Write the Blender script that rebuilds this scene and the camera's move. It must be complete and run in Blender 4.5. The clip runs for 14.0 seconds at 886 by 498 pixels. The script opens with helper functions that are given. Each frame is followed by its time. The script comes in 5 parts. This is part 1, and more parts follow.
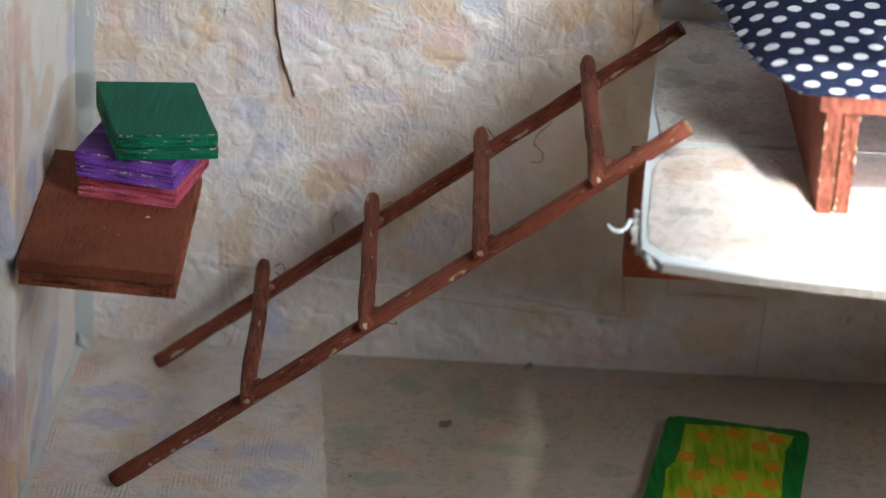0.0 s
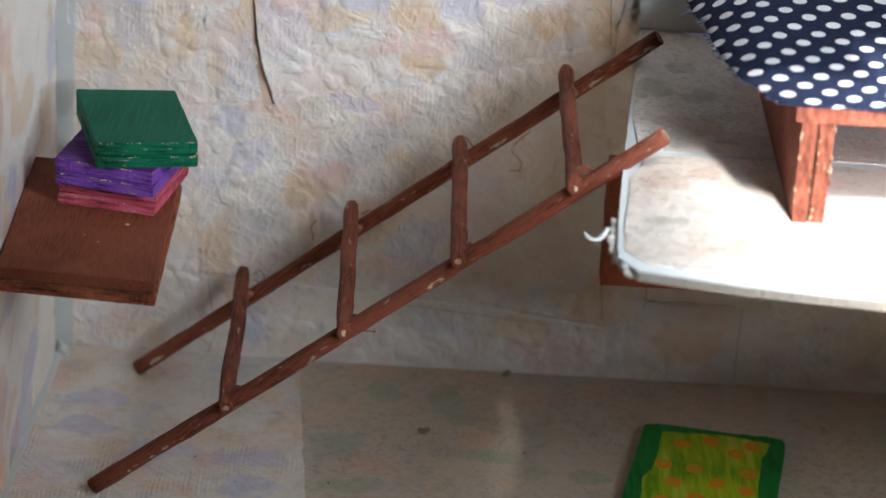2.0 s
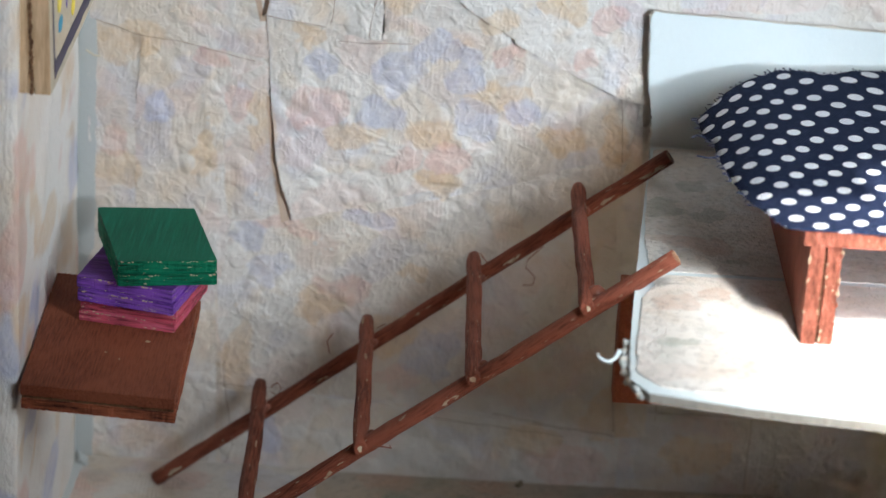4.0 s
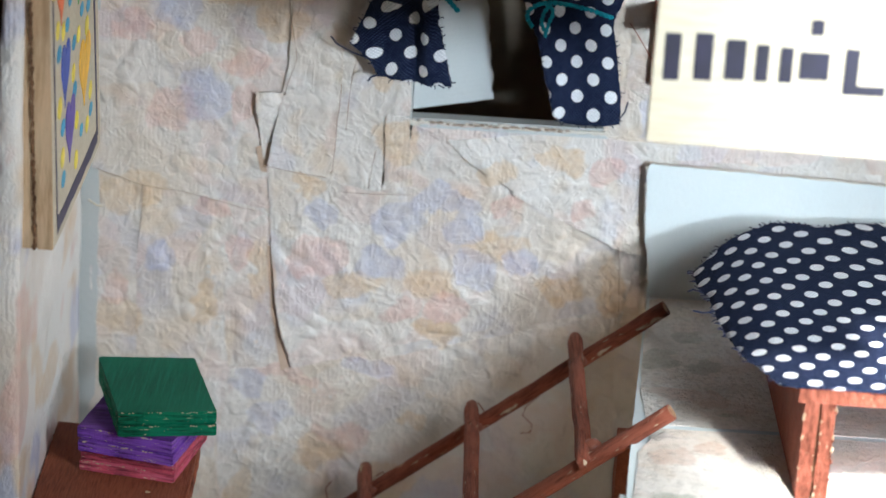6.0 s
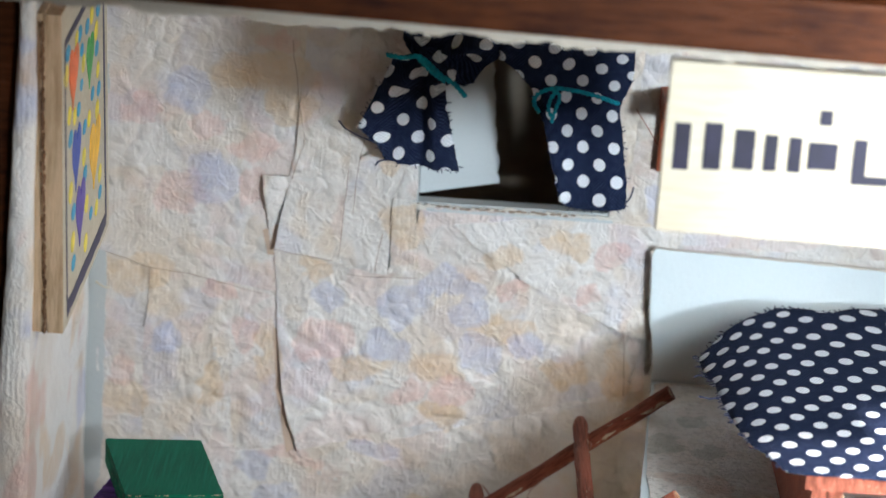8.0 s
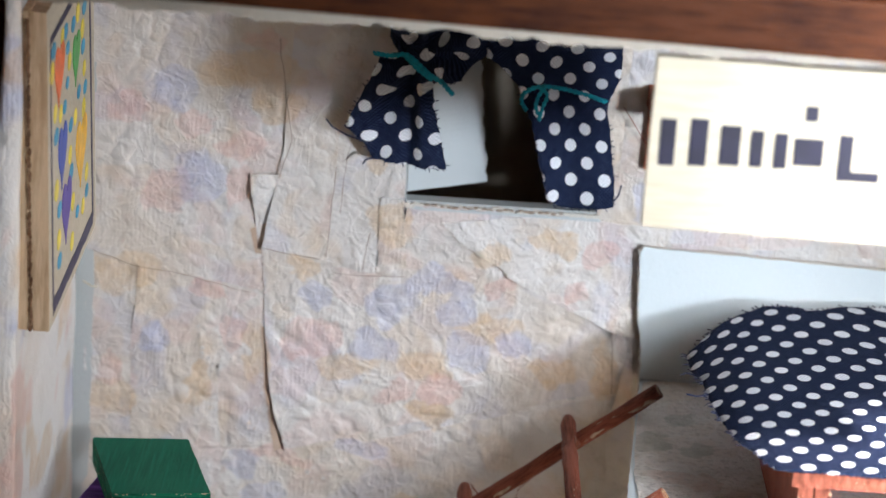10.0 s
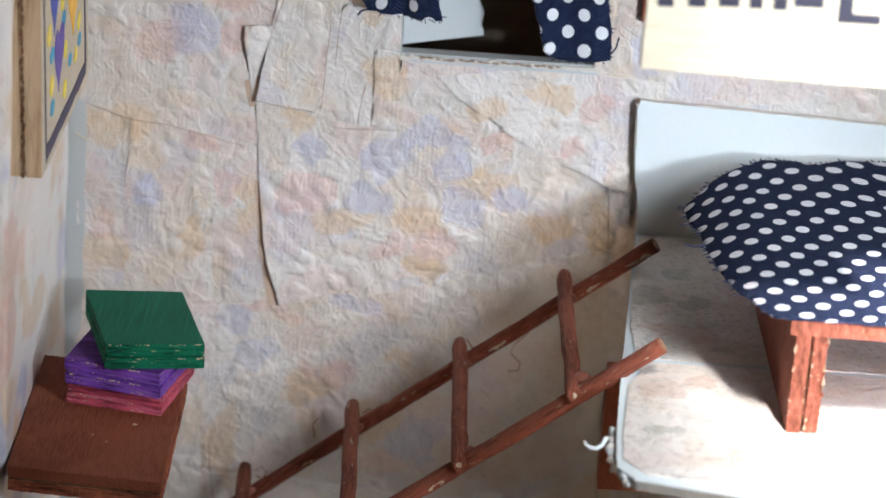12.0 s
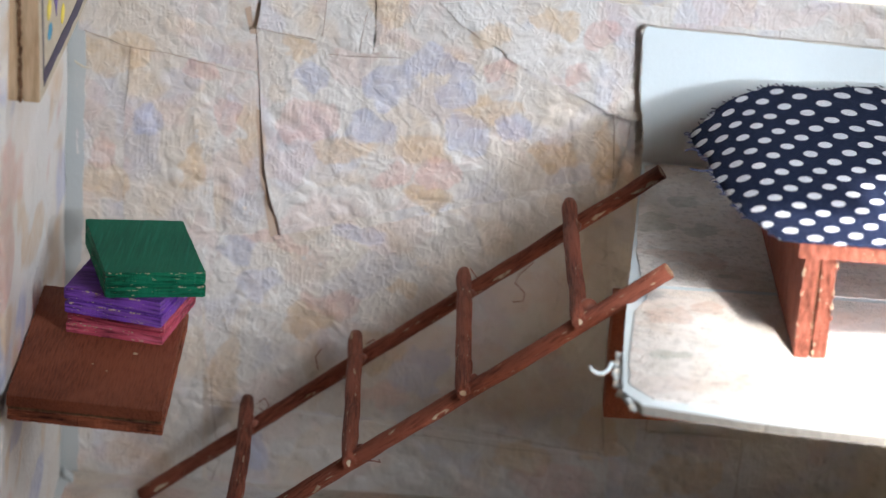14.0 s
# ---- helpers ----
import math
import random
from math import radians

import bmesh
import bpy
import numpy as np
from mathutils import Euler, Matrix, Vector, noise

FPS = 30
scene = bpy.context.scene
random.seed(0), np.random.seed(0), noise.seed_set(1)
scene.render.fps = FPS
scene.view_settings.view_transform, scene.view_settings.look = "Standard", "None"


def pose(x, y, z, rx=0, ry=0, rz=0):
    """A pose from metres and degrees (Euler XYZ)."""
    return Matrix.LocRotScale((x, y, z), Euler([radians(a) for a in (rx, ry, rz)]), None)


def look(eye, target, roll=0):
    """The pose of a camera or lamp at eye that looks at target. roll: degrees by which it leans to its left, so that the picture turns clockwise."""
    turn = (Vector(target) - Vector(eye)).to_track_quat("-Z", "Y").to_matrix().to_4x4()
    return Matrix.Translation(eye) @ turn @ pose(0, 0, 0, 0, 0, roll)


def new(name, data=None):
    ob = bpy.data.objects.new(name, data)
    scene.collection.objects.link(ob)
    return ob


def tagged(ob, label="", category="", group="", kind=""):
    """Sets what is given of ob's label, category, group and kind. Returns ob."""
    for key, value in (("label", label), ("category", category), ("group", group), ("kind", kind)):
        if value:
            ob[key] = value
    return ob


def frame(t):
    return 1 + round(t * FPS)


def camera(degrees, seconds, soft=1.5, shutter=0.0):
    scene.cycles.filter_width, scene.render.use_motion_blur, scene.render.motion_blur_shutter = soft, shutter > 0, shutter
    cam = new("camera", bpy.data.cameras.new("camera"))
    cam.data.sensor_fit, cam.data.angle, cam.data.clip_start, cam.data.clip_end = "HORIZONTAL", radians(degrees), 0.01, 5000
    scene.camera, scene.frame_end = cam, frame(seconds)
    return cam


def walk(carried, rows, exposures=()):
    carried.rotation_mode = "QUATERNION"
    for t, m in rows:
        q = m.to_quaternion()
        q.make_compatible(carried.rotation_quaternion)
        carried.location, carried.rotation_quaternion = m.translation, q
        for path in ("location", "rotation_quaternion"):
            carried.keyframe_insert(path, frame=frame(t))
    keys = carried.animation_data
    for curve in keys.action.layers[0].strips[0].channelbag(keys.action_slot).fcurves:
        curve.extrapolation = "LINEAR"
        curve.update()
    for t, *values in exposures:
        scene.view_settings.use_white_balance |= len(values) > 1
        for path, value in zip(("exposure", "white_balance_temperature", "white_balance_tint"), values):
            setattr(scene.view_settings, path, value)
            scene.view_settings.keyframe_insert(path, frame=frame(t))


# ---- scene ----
cam = camera(18.0, 14.0)
# seconds, place in metres, turn left, tilt down, lean (degrees)
ROWS = [
    (0.0, 0.01427, -0.55748, 0.27027, 0.011, 23.660, 3.173),
    (0.5, 0.01358, -0.55702, 0.26798, -0.221, 23.766, 3.303),
    (1.0, 0.01408, -0.55653, 0.26918, -0.339, 23.856, 3.360),
    (1.5, 0.01561, -0.55829, 0.26998, -0.418, 23.697, 3.440),
    (2.0, 0.01501, -0.55983, 0.27164, -0.377, 23.504, 3.475),
    (4.5, 0.01288, -0.56695, 0.28404, 0.155, 21.319, 3.362),
    (5.0, 0.01247, -0.56715, 0.28498, 0.573, 20.733, 3.230),
    (5.5, 0.01370, -0.56633, 0.28739, 0.193, 20.221, 3.507),
    (6.0, 0.01315, -0.56808, 0.29171, 0.060, 19.617, 3.530),
    (6.5, 0.01219, -0.57002, 0.29310, -0.006, 19.119, 3.563),
    (7.0, 0.00954, -0.57058, 0.29395, -0.057, 18.556, 3.718),
    (7.5, 0.00953, -0.56982, 0.29506, -0.034, 18.292, 3.824),
    (10.0, 0.01149, -0.56959, 0.29343, -0.130, 18.039, 3.798),
    (10.5, 0.01157, -0.56863, 0.29073, -0.342, 18.781, 3.774),
    (11.0, 0.01184, -0.56808, 0.28957, -0.363, 19.196, 3.737),
    (11.5, 0.01277, -0.56806, 0.28764, -0.500, 19.643, 3.909),
    (12.0, 0.01099, -0.56833, 0.28388, -0.494, 20.189, 4.072),
    (12.5, 0.01060, -0.56642, 0.28168, -0.471, 20.664, 4.110),
    (13.0, 0.01247, -0.56493, 0.28092, -0.343, 20.538, 3.872),
    (13.5, 0.01263, -0.56474, 0.27940, -0.427, 20.921, 3.739),
    (14.0, 0.01191, -0.56417, 0.27615, -0.428, 21.086, 3.874),
]
walk(cam, [(t, pose(x, y, z, 90 - tilt, 0, yaw) @ pose(0, 0, 0, 0, 0, lean)) for t, x, y, z, yaw, tilt, lean in ROWS],
     [(0.0, 0.0, 6500, 10), (2.2, 0.0, 6500, 10), (4.5, 0.0, 6350, 7), (7.5, 0.0, 6350, 7), (10.0, 0.0, 6470, 12.5), (14.0, 0.0, 6500, 12.5)])
cam.data.dof.use_dof = True
cam.data.dof.focus_distance = 0.550
cam.data.dof.aperture_fstop = 20.0

MM = 0.001

# ---- world and light ----
world = bpy.data.worlds.new("daylight")
scene.world = world
world.use_nodes = True
wn = world.node_tree
sky = wn.nodes.new("ShaderNodeTexSky")
sky.sky_type = "NISHITA"
sky.sun_disc = False
sky.sun_elevation = radians(36)
sky.sun_rotation = radians(143)
wn.nodes["Background"].inputs["Strength"].default_value = 0.08
wn.links.new(sky.outputs["Color"], wn.nodes["Background"].inputs["Color"])

# daylight that comes in through the window of the room behind the camera
window_light = bpy.data.lights.new("window_daylight", "AREA")
window_light.shape = "RECTANGLE"
window_light.size, window_light.size_y = 0.16, 0.13
window_light.energy = 0.25
window_light.spread = radians(76)
window_light.color = (0.86, 0.93, 1.0)
window_lamp = new("window_daylight", window_light)
window_lamp.matrix_world = look((0.200, -0.30, 0.254), (0.085, -0.03, 0.108))
# added unseen strip lamp overhead: brightens the loft past the roof's front edge
loft_fill_light = bpy.data.lights.new("loft_fill_lamp", "AREA")
loft_fill_light.shape = "RECTANGLE"
loft_fill_light.size, loft_fill_light.size_y = 0.05, 0.50
loft_fill_light.energy = 2.6
loft_fill_light.spread = radians(14)
loft_fill_light.color = (1.0, 0.97, 0.93)
loft_fill_lamp = new("loft_fill_lamp", loft_fill_light)
loft_fill_lamp.matrix_world = look((0.175, -0.57, 0.80), (0.161, -0.09, 0.083))
# added small lamp, level with the doll's house roof: fills the upper wall, throws the sign's shadow
upper_fill_light = bpy.data.lights.new("upper_wall_fill", "AREA")
upper_fill_light.shape = "RECTANGLE"
upper_fill_light.size, upper_fill_light.size_y = 0.026, 0.022
upper_fill_light.energy = 0.098
upper_fill_light.spread = radians(47)
upper_fill_light.color = (0.80, 0.90, 1.0)
upper_fill_lamp = new("upper_wall_fill", upper_fill_light)
upper_fill_lamp.matrix_world = look((0.203, -0.343, 0.184), (0.02, 0.0, 0.150))
scene.view_settings.exposure = 0.0


# ---- materials ----
def material(name):
    m = bpy.data.materials.new(name)
    m.use_nodes = True
    nt = m.node_tree
    return m, nt, nt.nodes["Principled BSDF"]


def coords(nt, stretch=(1, 1, 1), turn=0.0):
    """Object coordinates, turned about y by some degrees and then stretched."""
    c = nt.nodes.new("ShaderNodeTexCoord")
    a = nt.nodes.new("ShaderNodeMapping")
    a.inputs["Rotation"].default_value = (0, radians(turn), 0)
    nt.links.new(c.outputs["Object"], a.inputs["Vector"])
    m = nt.nodes.new("ShaderNodeMapping")
    m.inputs["Scale"].default_value = stretch
    nt.links.new(a.outputs["Vector"], m.inputs["Vector"])
    return m.outputs["Vector"]


def noise_tex(nt, vec, scale, detail=4.0, rough=0.55, distortion=0.0):
    n = nt.nodes.new("ShaderNodeTexNoise")
    n.inputs["Scale"].default_value = scale
    n.inputs["Detail"].default_value = detail
    n.inputs["Roughness"].default_value = rough
    n.inputs["Distortion"].default_value = distortion
    nt.links.new(vec, n.inputs["Vector"])
    return n


def ramp(nt, fac, stops):
    r = nt.nodes.new("ShaderNodeValToRGB")
    e = r.color_ramp.elements
    while len(e) < len(stops):
        e.new(0.5)
    for item, (p, c) in zip(e, stops):
        item.position = p
        item.color = (*c, 1) if len(c) == 3 else c
    nt.links.new(fac, r.inputs["Fac"])
    return r.outputs["Color"]


def mix(nt, fac, a, b, blend="MIX"):
    m = nt.nodes.new("ShaderNodeMix")
    m.data_type = "RGBA"
    m.blend_type = blend
    for sock, v in ((m.inputs[0], fac), (m.inputs[6], a), (m.inputs[7], b)):
        if isinstance(v, bpy.types.NodeSocket):
            nt.links.new(v, sock)
        elif isinstance(v, (int, float)):
            sock.default_value = v
        else:
            sock.default_value = (*v, 1)
    return m.outputs[2]


def calc(nt, op, a, b=0.0, c=0.0):
    m = nt.nodes.new("ShaderNodeMath")
    m.operation = op
    for sock, v in zip(m.inputs, (a, b, c)):
        if isinstance(v, bpy.types.NodeSocket):
            nt.links.new(v, sock)
        else:
            sock.default_value = v
    return m.outputs[0]


def relief(nt, bsdf, height, distance, strength=1.0, normal=None):
    b = nt.nodes.new("ShaderNodeBump")
    b.inputs["Strength"].default_value = strength
    b.inputs["Distance"].default_value = distance
    nt.links.new(height, b.inputs["Height"])
    if normal is not None:
        nt.links.new(normal, b.inputs["Normal"])
    if bsdf is not None:
        nt.links.new(b.outputs["Normal"], bsdf.inputs["Normal"])
    return b.outputs["Normal"]


def spots(nt, pos, rows, plane):
    """Soft printed spots at given places: rows of middle and half size in millimetres, on the xz or the xy plane."""
    near = None
    for a, b, ra, rb in rows:
        mp = nt.nodes.new("ShaderNodeMapping")
        sa, sb = 1000 / ra, 1000 / rb
        mp.inputs["Scale"].default_value = (sa, 0, sb) if plane == "xz" else (sa, sb, 0)
        mp.inputs["Location"].default_value = (-a / ra, 0, -b / rb) if plane == "xz" else (-a / ra, -b / rb, 0)
        nt.links.new(pos, mp.inputs["Vector"])
        ln = nt.nodes.new("ShaderNodeVectorMath")
        ln.operation = "LENGTH"
        nt.links.new(mp.outputs["Vector"], ln.inputs[0])
        near = ln.outputs["Value"] if near is None else calc(nt, "MINIMUM", near, ln.outputs["Value"])
    return near


# printed flowers of the wallpaper: middle and half size
WALL_BLUES = [(-45.7, 139.9, 5.4, 4.9), (-40.3, 121.0, 5.4, 6.2), (2.7, 95.9, 6.7, 5.1), (12.2, 99.8, 6.7, 3.8), (16.9, 94.3, 4.9, 3.9), (-0.4, 85.3, 5.5, 5.2), (19.2, 86.0, 5.5, 4.5), (-13.2, 96.1, 4.9, 3.2), (-2.1, 60.7, 6.2, 2.9),
              (-28.6, 55.5, 3.7, 3.3), (-23.4, 49.1, 5.6, 4.0), (-48.2, 83.4, 3.7, 3.9), (29.7, 86.1, 3.7, 3.6), (-22.1, 7.4, 3.1, 6.1), (12.3, 29.2, 6.1, 5.3), (56, 122, 4, 5)]
WALL_PINKS = [(-14.5, 85.7, 6.7, 5.4), (-41.9, 132.8, 4.8, 3.7), (-30.9, 127.9, 5.4, 3.1), (-37.6, 95.8, 3.9, 2.8), (-54.5, 133.8, 4.8, 3.1), (-46.8, 116.8, 6.0, 5.0), (-32.4, 119.1, 3.6, 6.3), (-21.3, 58.1, 8.7, 1.9), (46.1, 109.8, 3.4, 3.2),
              (25.0, 100.0, 4.2, 2.3), (-58.4, 76.1, 3.4, 4.2), (3.9, 75.1, 4.9, 3.2), (13.7, 75.8, 4.9, 3.9), (-25.4, 151.7, 5.3, 3.0), (-31.1, 87.1, 3.7, 3.9), (42.6, 101.2, 3.6, 2.8), (44.7, 5.3, 8.7, 5.5), (-6.7, 43.9, 6.1, 3.9), (6.4, 23.4, 5.5, 4.0)]
WALL_OCHRES = [(-29.8, 144.1, 11.3, 5.5), (-23.6, 137.7, 5.4, 4.9), (1.7, 113.2, 5.1, 5.3), (23.8, 108.9, 4.8, 3.0), (36.9, 111.7, 6.0, 3.0), (-2.7, 128.0, 3.6, 5.0), (-58.3, 69.5, 6.4, 4.8), (23.9, 90.3, 7.9, 3.9), (9.7, 80.8, 6.1, 3.9), (38.0, 81.4, 6.1, 3.9),
               (-6.2, 79.7, 6.1, 3.9), (-55.9, 98.4, 8.5, 5.1), (-17.1, 102.3, 4.2, 3.2), (-26.0, 82.3, 3.1, 7.8), (49.0, 82.2, 3.9, 7.8), (11.6, 70.4, 6.2, 2.9), (-38.0, 73.5, 3.7, 6.6), (7.7, 48.7, 3.4, 2.6), (3.5, 34.0, 6.1, 5.3), (52.5, 16.8, 4.9, 5.4),
               (36.8, 11.0, 7.4, 4.8), (-11.4, 39.7, 4.9, 3.9), (73.0, 8.4, 7.4, 5.5), (-29.9, 25.3, 3.1, 8.0)]
FLOOR_BLUES = [(-53.2, -25.2, 8.3, 4.0), (-54.5, -38.0, 7.6, 3.6), (-18.7, -49.5, 8.6, 4.5), (-36.4, -46.6, 6.9, 4.5), (-17.8, -61.5, 6.8, 3.6)]
FLOOR_PINKS = [(-64.1, -63.3, 4.5, 3.8), (-63.0, -15.5, 3.6, 6.9), (-40.3, -9.8, 7.3, 4.2), (-43.3, -57.3, 5.7, 4.8), (-27.9, -50.6, 4.6, 3.0)]
FLOOR_OCHRES = [(-12.7, -34.8, 6.5, 3.1), (-26.5, -40.3, 4.1, 3.1), (-49.1, -48.1, 5.7, 4.5), (-18.5, -20.9, 5.4, 4.1), (-34.6, -63.5, 6.7, 3.5)]
FLOOR_GREENS = [(21.5, -17.3, 5.1, 6.6), (26.4, -24.0, 3.9, 4.3), (-0.6, -39.8, 6.5, 6.4), (33.6, -40.7, 7.7, 3.0), (51.0, -48.6, 6.4, 3.5), (2.6, -59.1, 6.3, 4.3), (8.0, -14.9, 5.1, 5.0)]
FLOOR_RUSTS = [(5.1, -4.1, 6.8, 5.1), (27.5, -4.1, 6.9, 4.3), (26.5, -35.2, 4.2, 5.2), (5.6, -47.8, 7.0, 5.0), (42.3, -13.4, 7.4, 4.2), (54.7, -9.1, 6.2, 4.2)]
LOFT_GREENS = [(58.2, -40.7, 4.0, 5.8), (66.1, -42.6, 4.0, 3.8), (65.9, -28.2, 3.5, 3.3), (70.8, -68.6, 2.8, 2.9), (57.1, -107.9, 4.1, 3.0)]
LOFT_RUSTS = [(59.4, -58.8, 5.0, 4.8), (57.6, -89.9, 4.8, 4.9), (65.9, -60.7, 3.9, 4.2), (66.3, -85.9, 4.3, 3.8)]

BLUE_PRINT, PINK_PRINT, OCHRE_PRINT = (0.33, 0.38, 0.60), (0.64, 0.37, 0.32), (0.62, 0.42, 0.22)
GREEN_PRINT, RUST_PRINT = (0.25, 0.31, 0.23), (0.58, 0.35, 0.25)


def wallpaper(name, *, base=(0.60, 0.57, 0.53), tint=1.0, strewn=0.4, emboss=1.0, lumps=1.0, seed=0.0, grit=0.08, hatch=0.035, stain=0.30, pores=0.0, streak=(1, 1, 1), printed=(), plane="xz", others=(BLUE_PRINT, PINK_PRINT, OCHRE_PRINT)):
    """Embossed paper printed with faded flowers; printed: pairs of spots and their colour, others: colours strewn between them."""
    m, nt, b = material(name)
    c = nt.nodes.new("ShaderNodeTexCoord")
    info = nt.nodes.new("ShaderNodeObjectInfo")
    place = nt.nodes.new("ShaderNodeNewGeometry").outputs["Position"]
    off = nt.nodes.new("ShaderNodeVectorMath")
    off.operation = "MULTIPLY_ADD"
    off.inputs[1].default_value = (0.37, 0.61, 0.53)
    nt.links.new(info.outputs["Random"], off.inputs[0])
    nt.links.new(c.outputs["Object"], off.inputs[2])
    shape = nt.nodes.new("ShaderNodeMapping")
    shape.inputs["Scale"].default_value = streak
    nt.links.new(off.outputs[0], shape.inputs["Vector"])
    vec = shape.outputs["Vector"]
    big = noise_tex(nt, vec, 26, 2.0, 0.5)
    col = mix(nt, big.outputs["Fac"], base, tuple(x * 1.18 for x in base))
    tan = noise_tex(nt, vec, 34, 3.0, 0.6, 0.4)
    col = mix(nt, calc(nt, "MULTIPLY", ramp(nt, tan.outputs["Fac"], [(0.48, (0, 0, 0)), (0.66, (1, 1, 1))]), 0.42), col, (0.54, 0.42, 0.29))
    fine = noise_tex(nt, vec, 420, 3.0, 0.6)
    worn = calc(nt, "MULTIPLY_ADD", fine.outputs["Fac"], 0.9, 0.15)
    for (colour, scale, shift) in zip(others, (72, 82, 88), (3.1, 7.7, 12.9)):
        mp = nt.nodes.new("ShaderNodeMapping")
        mp.inputs["Location"].default_value = (shift + seed, shift * 0.7, shift * 1.3)
        nt.links.new(vec, mp.inputs["Vector"])
        n = noise_tex(nt, mp.outputs["Vector"], scale, 1.8, 0.45, 0.3)
        mask = ramp(nt, n.outputs["Fac"], [(0.55, (0, 0, 0)), (0.61, (1, 1, 1))])
        col = mix(nt, calc(nt, "MULTIPLY", calc(nt, "MULTIPLY", mask, worn), strewn * tint), col, colour)
    if printed:
        # petal edges: the outline of each spot wavers coarsely and finely
        wav = noise_tex(nt, place, 95, 3.0, 0.6)
        bent = nt.nodes.new("ShaderNodeVectorMath")
        bent.operation = "MULTIPLY_ADD"
        bent.inputs[1].default_value = (0.013, 0.013, 0.013)
        nt.links.new(wav.outputs["Color"], bent.inputs[0])
        shifted = nt.nodes.new("ShaderNodeVectorMath")
        shifted.operation = "SUBTRACT"
        shifted.inputs[1].default_value = (0.0065, 0.0065, 0.0065)
        nt.links.new(place, shifted.inputs[0])
        nt.links.new(shifted.outputs[0], bent.inputs[2])
        for rows, colour, amount in printed:
            mask = ramp(nt, spots(nt, bent.outputs[0], rows, plane), [(0.60, (1, 1, 1)), (0.86, (0.8, 0.8, 0.8)), (1.02, (0, 0, 0))])
            col = mix(nt, calc(nt, "MULTIPLY", calc(nt, "MULTIPLY", mask, worn), amount * tint), col, colour)
    dirt = noise_tex(nt, vec, 180, 5.0, 0.65)
    col = mix(nt, calc(nt, "MULTIPLY", ramp(nt, dirt.outputs["Fac"], [(0.52, (0, 0, 0)), (0.75, (1, 1, 1))]), stain), col, (0.30, 0.25, 0.19))
    if pores:
        # dark specks through the grain of the paper, denser in patches
        pit = noise_tex(nt, vec, 640, 3.0, 0.65)
        spread = noise_tex(nt, vec, 55, 2.0, 0.5)
        amount = calc(nt, "MULTIPLY", calc(nt, "MULTIPLY_ADD", spread.outputs["Fac"], 1.6, -0.15), pores)
        col = mix(nt, calc(nt, "MULTIPLY", ramp(nt, pit.outputs["Fac"], [(0.36, (1, 1, 1)), (0.50, (0, 0, 0))]), amount), col, (0.16, 0.13, 0.10))
    # each torn piece has yellowed a little differently
    col = mix(nt, calc(nt, "MULTIPLY", info.outputs["Random"], 0.22), col, tuple(x * y for x, y in zip(base, (0.86, 0.80, 0.72))))
    nt.links.new(col, b.inputs["Base Color"])
    b.inputs["Roughness"].default_value = 0.38
    b.inputs["Specular IOR Level"].default_value = 0.45
    # embossing: rounded petals, worm-like ridges, fine hatching in small zones, paper grain
    wob = noise_tex(nt, vec, 120, 2.0, 0.5)
    add = nt.nodes.new("ShaderNodeVectorMath")
    add.operation = "MULTIPLY_ADD"
    add.inputs[1].default_value = (0.007, 0.007, 0.007)
    nt.links.new(wob.outputs["Color"], add.inputs[0])
    nt.links.new(vec, add.inputs[2])
    where = noise_tex(nt, vec, 52, 1.0, 0.5)
    sel = ramp(nt, where.outputs["Fac"], [(0.44, (0, 0, 0)), (0.56, (1, 1, 1))])
    petal = nt.nodes.new("ShaderNodeTexVoronoi")
    petal.feature = "SMOOTH_F1"
    petal.inputs["Scale"].default_value = 250
    petal.inputs["Smoothness"].default_value = 0.35
    nt.links.new(add.outputs[0], petal.inputs["Vector"])
    dome = ramp(nt, petal.outputs["Distance"], [(0.10, (1, 1, 1)), (0.42, (0.55, 0.55, 0.55)), (0.62, (0, 0, 0))])
    lump = noise_tex(nt, add.outputs[0], 190, 2.0, 0.5, 0.35)
    raised = ramp(nt, lump.outputs["Fac"], [(0.49, (0, 0, 0)), (0.54, (0.5, 0.5, 0.5)), (0.60, (0.9, 0.9, 0.9)), (0.72, (1, 1, 1))])
    small = noise_tex(nt, add.outputs[0], 280, 1.5, 0.5, 0.3)
    ridge = ramp(nt, small.outputs["Fac"], [(0.43, (0, 0, 0)), (0.5, (1, 1, 1)), (0.57, (0, 0, 0))])
    h = calc(nt, "MULTIPLY", dome, calc(nt, "MULTIPLY", sel, 0.36 * lumps))
    h = calc(nt, "ADD", h, calc(nt, "MULTIPLY", raised, calc(nt, "MULTIPLY_ADD", sel, -0.05 * lumps, 0.14 * lumps)))
    h = calc(nt, "ADD", h, calc(nt, "MULTIPLY", ridge, calc(nt, "MULTIPLY_ADD", sel, -0.05 * lumps, 0.07 * lumps)))
    h = calc(nt, "ADD", h, calc(nt, "MULTIPLY", small.outputs["Fac"], 0.035))
    # wrinkles where the glued paper has buckled
    wr = noise_tex(nt, vec, 75, 3.0, 0.5, 1.2)
    crease = ramp(nt, wr.outputs["Fac"], [(0.485, (0, 0, 0)), (0.5, (1, 1, 1)), (0.515, (0, 0, 0))])
    h = calc(nt, "ADD", h, calc(nt, "MULTIPLY", crease, 0.05 * lumps))
    wv = nt.nodes.new("ShaderNodeTexWave")
    wv.inputs["Scale"].default_value = 330
    wv.inputs["Distortion"].default_value = 5.0
    wv.inputs["Detail"].default_value = 1.0
    wv.inputs["Detail Scale"].default_value = 0.3
    nt.links.new(vec, wv.inputs["Vector"])
    zone = noise_tex(nt, vec, 95, 1.0, 0.5)
